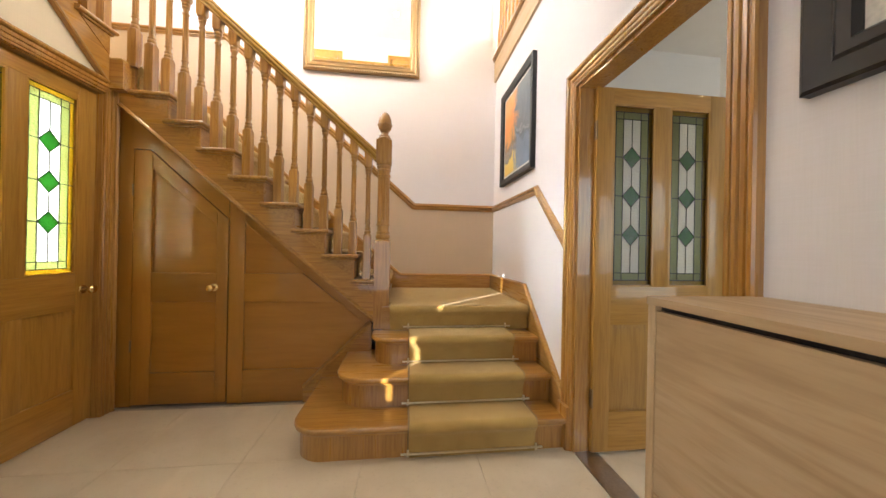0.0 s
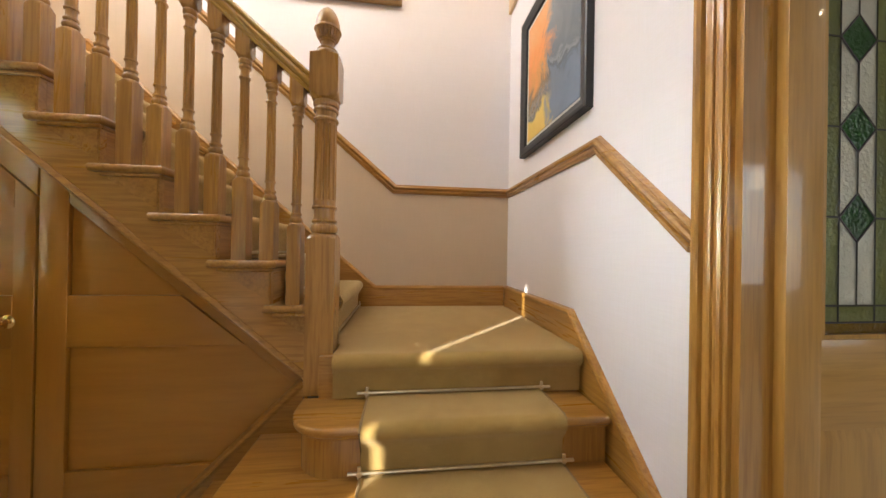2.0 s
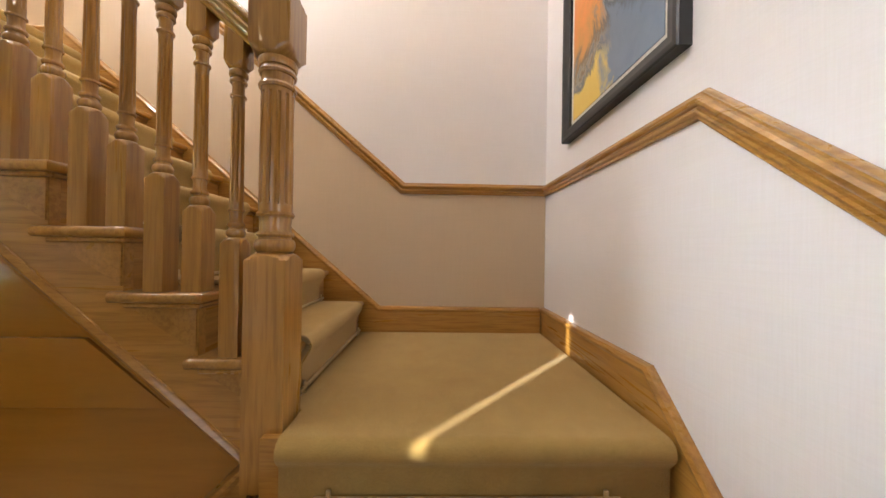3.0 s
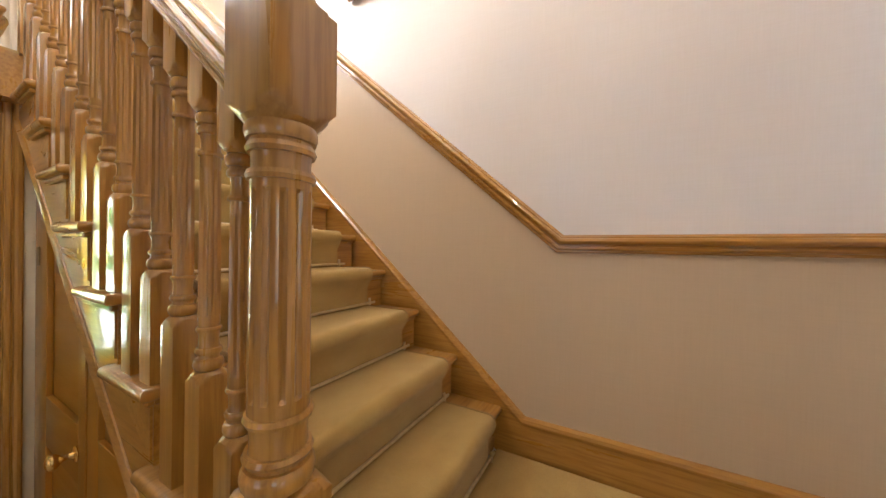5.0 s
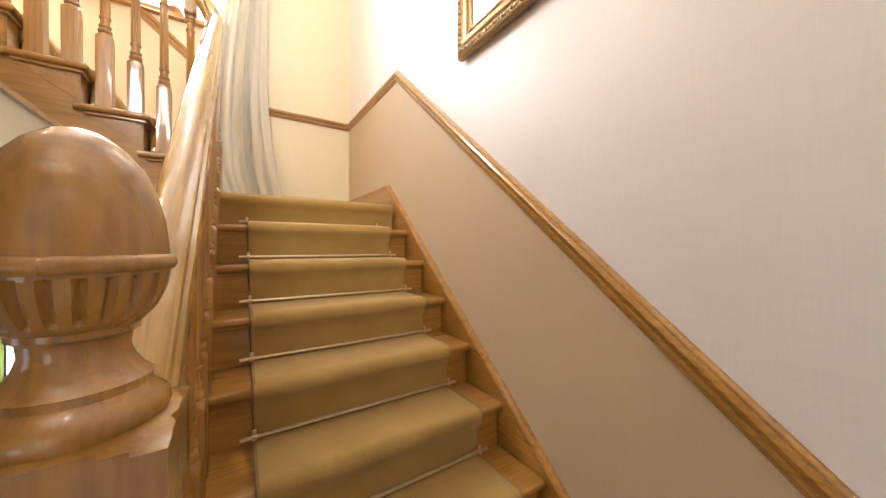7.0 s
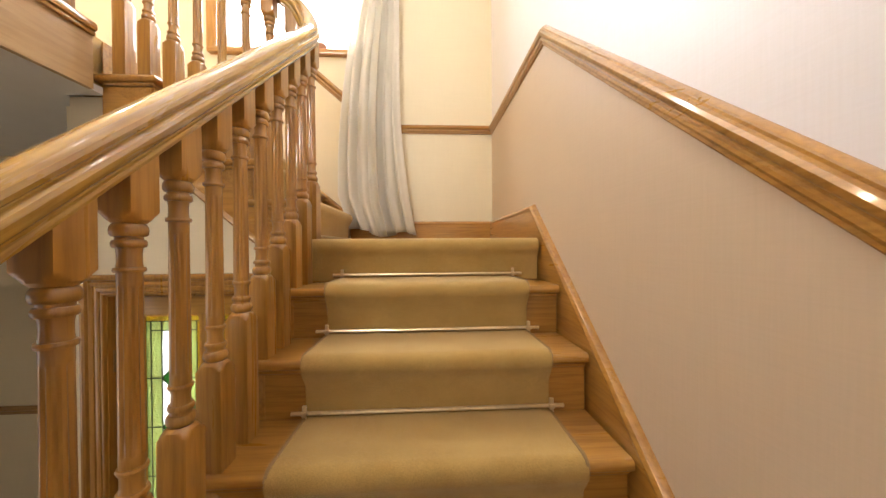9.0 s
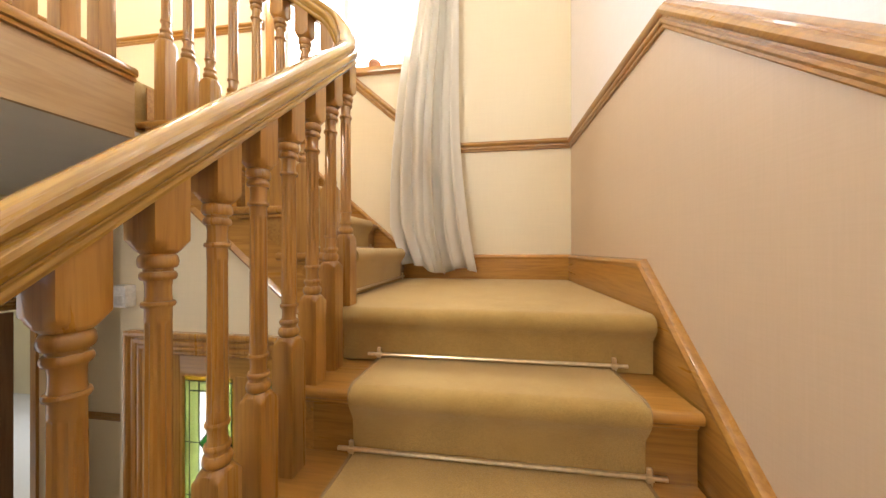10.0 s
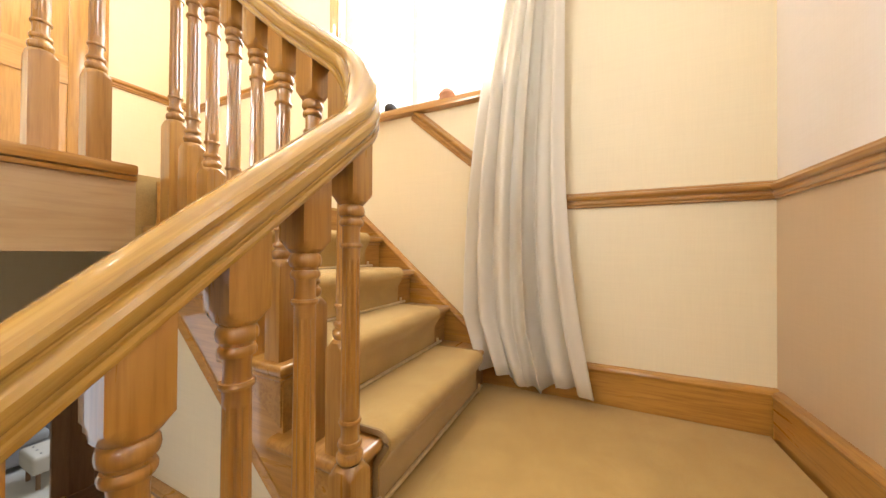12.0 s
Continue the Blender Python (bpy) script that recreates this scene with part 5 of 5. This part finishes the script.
def framed(name, label, category, axis, wall, out, a0, a1, z0, z1, profile, frame_mat, inner, inner_mat, inner_name, mount=0.0, beads=None):
    """A frame of mitred moulding on a wall, with its picture or glass."""
    top = thing(name, label, category)
    nrm = Vector((out, 0, 0)) if axis == "x" else Vector((0, out, 0))

    def at(a, z):
        return Vector((wall, a, z)) if axis == "x" else Vector((a, wall, z))
    corners = [(a0, z0, -1, -1), (a1, z0, 1, -1), (a1, z1, 1, 1), (a0, z1, -1, 1)]
    ax = Vector((0, 1, 0)) if axis == "x" else Vector((1, 0, 0))
    bm = bmesh.new()
    rings = [[bm.verts.new(at(a, z) + nrm * d - ax * sa * i - Vector((0, 0, sz * i))) for d, i in profile] for a, z, sa, sz in corners]
    n = len(profile)
    for k in range(4):
        r0, r1 = rings[k], rings[(k + 1) % 4]
        for j in range(n):
            bm.faces.new((r0[j], r0[(j + 1) % n], r1[(j + 1) % n], r1[j]))
    part("frame", bm, frame_mat, top)
    w = profile[-1][1] - 0.006

    def plate(nm, d0, d1, ins, m_):
        o0, o1 = sorted((wall + out * d0, wall + out * d1))
        b = boxed(o0, o1, a0 + ins, a1 - ins, z0 + ins, z1 - ins) if axis == "x" else boxed(a0 + ins, a1 - ins, o0, o1, z0 + ins, z1 - ins)
        return part(nm, b, m_, top, "", False)
    if mount:
        plate("mount", 0.006, 0.012, w, MOUNT)
        ob = plate(inner_name, 0.012, 0.015, w + mount, inner_mat)
    else:
        ob = plate(inner_name, 0.008, 0.014, w, inner_mat)
    if beads:
        bead_mat, inset, depth, step, rad = beads
        count = 0
        bm = bmesh.new()
        for (p0, p1) in (((a0, z0), (a1, z0)), ((a1, z0), (a1, z1)), ((a1, z1), (a0, z1)), ((a0, z1), (a0, z0))):
            length = math.hypot(p1[0] - p0[0], p1[1] - p0[1])
            for i in range(1, int(length / step)):
                f = i * step / length
                a, z = p0[0] + (p1[0] - p0[0]) * f, p0[1] + (p1[1] - p0[1]) * f
                a = min(max(a, a0 + inset), a1 - inset)
                z = min(max(z, z0 + inset), z1 - inset)
                c = at(a, z) + nrm * depth
                bmesh.ops.create_icosphere(bm, subdivisions=1, radius=rad * (1.0 if i % 2 else 0.7), matrix=Matrix.Translation(c))
        tagged(part("bead_moulding", bm, bead_mat, top, "row of carved beading"), kind="stuff")
    return top, ob


gilt_profile = [(0, 0), (0.022, 0), (0.030, 0.008), (0.034, 0.020), (0.030, 0.034), (0.026, 0.040), (0.032, 0.052), (0.030, 0.072), (0.022, 0.082), (0.026, 0.090), (0.022, 0.100), (0.0, 0.104)]
framed("wall_mirror", "large mirror in an ornate antique gilt frame", "mirror", "y", -0.012, -1, -2.022, -0.843, 2.936, 4.46, gilt_profile, GILT, None, MIRROR, "mirror_glass", 0.0, (GILT_DARK, 0.022, 0.032, 0.024, 0.011))
black_profile = [(0, 0), (0.036, 0), (0.040, 0.006), (0.040, 0.018), (0.034, 0.030), (0.030, 0.052), (0.024, 0.060), (0.0, 0.062)]
pic, canvas = framed("framed_painting", "abstract orange and slate painting in a black frame", "painting", "x", 0.0, -1, -1.112, -0.332, 1.758, 2.645, black_profile, BLACK, None, CANVAS, "canvas", 0.028)
for v in canvas.data.vertices:
    v.co.y += 0.72
    v.co.z -= 1.86
canvas.location = (0, -0.72, 1.86)
black2 = [(0, 0), (0.03, 0), (0.036, 0.008), (0.034, 0.03), (0.026, 0.05), (0.026, 0.056), (0.032, 0.064), (0.030, 0.088), (0.018, 0.098), (0, 0.1)]
SEPIA = plain("sepia_print", (0.36, 0.22, 0.13), 0.6, 0, 0.1, 4)
framed("framed_print", "large print in a broad black frame above the sideboard", "picture", "x", 0.0, -1, -3.62, -2.745, 1.512, 2.55, black2, BLACK, None, SEPIA, "print", 0.06)

# ---- sideboard ----
side = thing("sideboard", "pale oak veneer shoe cabinet with a recessed black grip line", "cabinet")
cy0, cy1, cx = -4.05, -2.645, -0.335
part("side_panel", boxed(cx, -0.002, cy1 - 0.022, cy1, 0, 0.998, bevel=0.0015), VENEER_Z, side)
part("side_panel", boxed(cx, -0.002, cy0, cy0 + 0.022, 0, 0.998, bevel=0.0015), VENEER_Z, side)
part("top", boxed(cx - 0.004, -0.002, cy0, cy1, 0.998, 1.018, bevel=0.0015), VENEER, side)
part("body", boxed(cx + 0.02, -0.004, cy0 + 0.022, cy1 - 0.022, 0.03, 0.993), BLACK, side)
for a, b in ((cy1 - 0.026, cy1 - 0.72), (cy1 - 0.724, cy0 + 0.026)):
    dr = part("flap_door", boxed(cx + 0.001, cx + 0.018, b, a, 0.53, 0.985, bevel=0.0015), VENEER, side)
    part("flap_door", boxed(cx + 0.001, cx + 0.018, b, a, 0.05, 0.524, bevel=0.0015), VENEER, side)

# ---- small fittings ----
sensor = thing("alarm_sensor", "white plastic alarm sensor high on the wall corner", "sensor")
part("housing", boxed(WD, WD + 0.045, -2.07, -2.005, 2.29, 2.385, bevel=0.010), WHITE, sensor)
part("lens", boxed(WD + 0.043, WD + 0.049, -2.058, -2.017, 2.30, 2.34, bevel=0.003), plain("sensor_lens", (0.6, 0.6, 0.58), 0.3), sensor)


def downlight(x, y, z, watts, color=WARM, degrees=120):
    """A recessed ceiling spot: steel ring, glowing lamp."""
    top = thing("downlight", "recessed steel ceiling downlight, lit", "light", "ceiling downlights", at=(x, y, z))
    bm = bmesh.new()
    turned(bm, [(-0.006, .030), (-0.006, .045), (-0.002, .048), (0.0, .048)], None, 24)
    part("ring", bm, STEEL, top)
    part("lamp", turned(bmesh.new(), [(-0.008, .006), (-0.0085, .024), (-0.006, .028)], None, 20), LIT, top, "glowing lamp")
    s = spot("downlight_beam", (x, y, z - 0.03), watts, color, degrees)
    return top


for x, y in ((-2.2, -2.9), (-0.9, -2.9), (-2.2, -3.9), (-0.9, -3.9)):
    downlight(x, y, HALL_H, 17, (1.0, 0.86, 0.68), 80)
for x, y, w in ((-3.30, -1.45, 20), (-1.9, -0.95, 5), (-3.2, -2.8, 12), (-1.2, -2.8, 12), (1.0, -1.2, 16)):
    downlight(x, y, TOP, w, WARM if x < -3 else (1.0, 0.93, 0.86))
for x, y, w in ((1.6, -2.2, 7), (3.2, -1.2, 60), (4.6, -0.2, 150), (3.4, -3.0, 10), (5.0, 0.9, 150)):
    downlight(x, y, 2.60, w, (1.0, 0.95, 0.88))
det = part("smoke_detector", turned(bmesh.new(), [(-0.035, .012), (-0.034, .030), (-0.026, .046), (-0.008, .052), (0, .052)], None, 28), WHITE)
det.location = (-0.75, -2.6, TOP)
tagged(det, "white round smoke detector on the upper ceiling", "smoke detector")


def chandelier(x, y, z):
    """A small glass chandelier: rod, arms with candle lamps and drops."""
    top = thing("chandelier", "lit brass and glass chandelier over the upper landing", "chandelier", at=(x, y, z))
    part("rod", cylinder(bmesh.new(), (0, 0, -0.45), (0, 0, 0), 0.008, 8), BRASS, top)
    part("hub", turned(bmesh.new(), [(-0.55, .008), (-0.53, .035), (-0.49, .045), (-0.46, .03), (-0.44, .012)], None, 16), BRASS, top)
    for i in range(6):
        a = i * math.pi / 3
        c, s = math.cos(a), math.sin(a)
        bm = sweep(bmesh.new(), [(c * r, s * r, zz) for r, zz in ((0.03, -0.49), (0.10, -0.53), (0.17, -0.53), (0.22, -0.48), (0.225, -0.46))], [(0.006 * math.cos(b), 0.006 * math.sin(b)) for b in [k * math.pi / 3 for k in range(6)]])
        arm = part("arm", bm, BRASS, top)
        lamp = turned(bmesh.new(), [(-0.46, .010), (-0.42, .012), (-0.40, .018), (-0.37, .014), (-0.34, .003)], None, 10)
        bmesh.ops.translate(lamp, vec=(c * 0.225, s * 0.225, 0), verts=lamp.verts)
        part("candle_lamp", lamp, LIT, arm, "glowing candle lamp")
    bulb("chandelier_light", (x, y, z - 0.62), 30, WARM, 0.12)
    return top


chandelier(-3.0, -2.85, TOP)

# ---- kitchen seen through the doorway ----
pen = thing("kitchen_peninsula", "white kitchen peninsula end with pale worktop", "cabinet")
part("end_panel", boxed(3.20, 4.6, -0.25, 0.35, 0.0, 0.945, bevel=0.003), GREYWHITE, pen)
tagged(part("worktop", boxed(3.15, 4.65, -0.30, 0.40, 0.946, 0.985, bevel=0.004), plain("pale_quartz", (0.68, 0.70, 0.70), 0.2)), "pale quartz worktop on the peninsula", "worktop")
sock = thing("wall_socket", "white double socket with a black plug and cable", "socket")
part("plate", boxed(3.48, 3.63, -0.262, -0.2505, 0.80, 0.89, bevel=0.003), WHITE, sock)
part("plug", boxed(3.49, 3.54, -0.30, -0.262, 0.825, 0.87, bevel=0.006), BLACK, sock)
part("cable", sweep(bmesh.new(), [(3.515 - 0.05 * i, -0.30, 0.83 - 0.05 * math.sin(i * 0.55)) for i in range(6)], [(0.005 * math.cos(b), 0.005 * math.sin(b)) for b in [k * math.pi / 3 for k in range(6)]]), BLACK, sock)
cof = thing("coffee_maker", "black and steel filter coffee maker with glass jug", "coffee maker", at=(4.0, -0.09, 0.986))
part("base", boxed(-0.16, 0.16, -0.10, 0.12, 0, 0.04, bevel=0.008), BLACK, cof)
part("tower", boxed(0.02, 0.16, -0.09, 0.12, 0.04, 0.34, bevel=0.008), BLACK, cof)
part("control_panel", boxed(0.03, 0.15, -0.098, -0.09, 0.06, 0.18, bevel=0.003), STEEL, cof)
part("water_tank", boxed(0.03, 0.15, -0.096, 0.0, 0.20, 0.33, bevel=0.005), plain("smoked_plastic", (0.35, 0.37, 0.40), 0.15), cof)
bm = turned(bmesh.new(), [(0.04, .075), (0.06, .085), (0.14, .08), (0.17, .05), (0.18, .05)], None, 20)
bmesh.ops.translate(bm, vec=(-0.07, 0, 0), verts=bm.verts)
jug = part("jug", bm, STEEL, cof, "steel jug")
part("handle", boxed(-0.19, -0.15, -0.012, 0.012, 0.06, 0.15, bevel=0.006), BLACK, jug)
bm = turned(bmesh.new(), [(0.22, .045), (0.24, .06), (0.31, .085), (0.33, .085), (0.34, .03)], None, 20)
bmesh.ops.translate(bm, vec=(-0.07, 0, 0), verts=bm.verts)
part("filter_basket", bm, BLACK, cof)
oven = thing("wall_cupboard", "blue-grey glossy wall cupboard with a dark end panel", "cabinet")
SLATE = plain("blue_grey_gloss_lacquer", (0.16, 0.22, 0.27), 0.12)
part("body", boxed(6.66, 6.998, 1.62, 2.19, 1.02, 1.90), plain("dark_carcass", (0.03, 0.035, 0.045), 0.4), oven)
part("door", boxed(6.638, 6.658, 1.72, 1.952, 1.02, 1.90, bevel=0.003), SLATE, oven)
part("door", boxed(6.638, 6.658, 1.956, 2.19, 1.02, 1.90, bevel=0.003), SLATE, oven)
part("end_panel", boxed(6.634, 6.998, 1.598, 1.618, 1.02, 1.90, bevel=0.002), plain("dark_end_panel", (0.04, 0.05, 0.06), 0.3), oven)
kw = structure(thing("window_2", "white framed kitchen window on the garden", "window"), "white framed kitchen window on the garden", "window")
for a in ((5.9, 6.85, 1.35, 1.40), (5.9, 6.85, 1.88, 1.95), (5.9, 5.96, 1.40, 1.88), (6.79, 6.85, 1.40, 1.88)):
    part("frame", boxed(a[0], a[1], KY + 0.02, KY + 0.07, a[2], a[3]), WHITE, kw)
p = part("pane", boxed(5.96, 6.79, KY + 0.04, KY + 0.046, 1.40, 1.88), PANE, kw, "", False)
p.visible_shadow = False

# ---- lounge seen through the double doors ----
sofa = thing("sofa", "grey fabric sofa with loose cushions in the lounge", "sofa")


def cushion(x0, x1, y0, y1, z0, z1, mat_, parent, name="seat_cushion", r=0.06):
    bm = boxed(x0, x1, y0, y1, z0, z1, bevel=r, seg=4)
    return part(name, bm, mat_, parent, "", True, 80)


sx, sy = -4.15, -8.0
cushion(sx - 0.9, sx + 1.1, sy - 0.45, sy + 0.45, 0.08, 0.30, GREYCLOTH, sofa, "base", 0.03)
cushion(sx - 0.9, sx + 1.1, sy - 0.50, sy - 0.22, 0.30, 0.85, GREYCLOTH, sofa, "backrest")
cushion(sx - 1.08, sx - 0.88, sy - 0.50, sy + 0.45, 0.08, 0.62, GREYCLOTH, sofa, "armrest")
cushion(sx + 1.08, sx + 1.28, sy - 0.50, sy + 0.45, 0.08, 0.62, GREYCLOTH, sofa, "armrest")
cushion(sx - 0.88, sx + 0.09, sy - 0.24, sy + 0.46, 0.30, 0.45, GREYCLOTH, sofa)
cushion(sx + 0.11, sx + 1.08, sy - 0.24, sy + 0.46, 0.30, 0.45, GREYCLOTH, sofa)
for x, m_, lb in ((sx - 0.4, GREYCLOTH, "plump grey scatter cushion on the sofa"), (sx + 0.35, PALECLOTH, "plump pale scatter cushion on the sofa")):
    c = cushion(-0.23, 0.23, -0.07, 0.07, -0.22, 0.22, m_, None, "scatter_cushion", 0.065)
    c.matrix_world = pose(x, sy - 0.12, 0.68, -18, 4, 6)
    tagged(c, lb, "cushion")
th = cushion(sx - 1.1, sx - 0.86, sy - 0.2, sy + 0.25, 0.36, 0.635, REDCLOTH, None, "throw", 0.02)
tagged(th, "red striped woollen throw over the sofa arm", "throw")
stool = thing("footstool", "buttoned pale footstool before the sofa", "footstool")
bm = boxed(sx - 0.35, sx + 0.45, sy + 0.75, sy + 1.25, 0.20, 0.42, bevel=0.05, seg=4)
part("seat", bm, PALECLOTH, stool, "", True, 80)
for i in range(5):
    for j in range(3):
        bm = bmesh.new()
        bmesh.ops.create_icosphere(bm, subdivisions=1, radius=0.014, matrix=Matrix.Translation((sx - 0.25 + 0.15 * i, sy + 0.86 + 0.14 * j, 0.418)))
        part("button", bm, GREYCLOTH, stool)
for x in (sx - 0.28, sx + 0.38):
    for y in (sy + 0.82, sy + 1.18):
        part("leg", cylinder(bmesh.new(), (x, y, 0), (x, y, 0.21), 0.022, 10), BROWN["z"], stool)

# lounge window bars, unseen; heights and thickness made up to break the sunbeam
lw = structure(thing("window_3", "unseen white lounge window bars placed to break the sunbeam", "window"), "unseen white lounge window bars placed to break the sunbeam", "window")
for z, h in ((1.65, 0.03), (2.165, 0.085), (2.75, 0.03)):
    part("transom", boxed(LX0 - 0.10, LX0 - 0.04, FRONT - 2.95, FRONT - 1.55, z - h, z + h), WHITE, lw)

# ---- limestone floor tiles, last ----
TS = 0.62
tile_data = None
for i in range(-6, 2):
    for j in range(-6, 1):
        x0, y0 = -0.552 + TS * i, -1.02 + TS * j
        cx_, cy_ = x0 + TS / 2, y0 + TS / 2
        if not (-4.4 < cx_ < 0.4 and -4.6 < cy_ < -0.9):
            continue
        if tile_data is None:
            t_ob = part("floor_tile", boxed(-TS / 2 + 0.0008, TS / 2 - 0.0008, -TS / 2 + 0.0008, TS / 2 - 0.0008, -0.010, 0.0, bevel=0.0012, seg=1), STONE, floor)
            tile_data = t_ob.data
        else:
            t_ob = new("floor_tile", tile_data)
            t_ob.parent = floor
        t_ob.location = (cx_, cy_, 0.0005 * noise.noise((i * 3.1, j * 2.7, 0)))
structure(part("floor_kitchen", boxed(0.335, KX, FRONT, KY, -0.009, -0.001), STONE), "pale stone kitchen floor", "floor")
structure(part("floor_lounge", boxed(LX0, LX1, LY0, FRONT - 0.45, -0.009, 0.0), PALECLOTH), "pale lounge carpet", "floor")
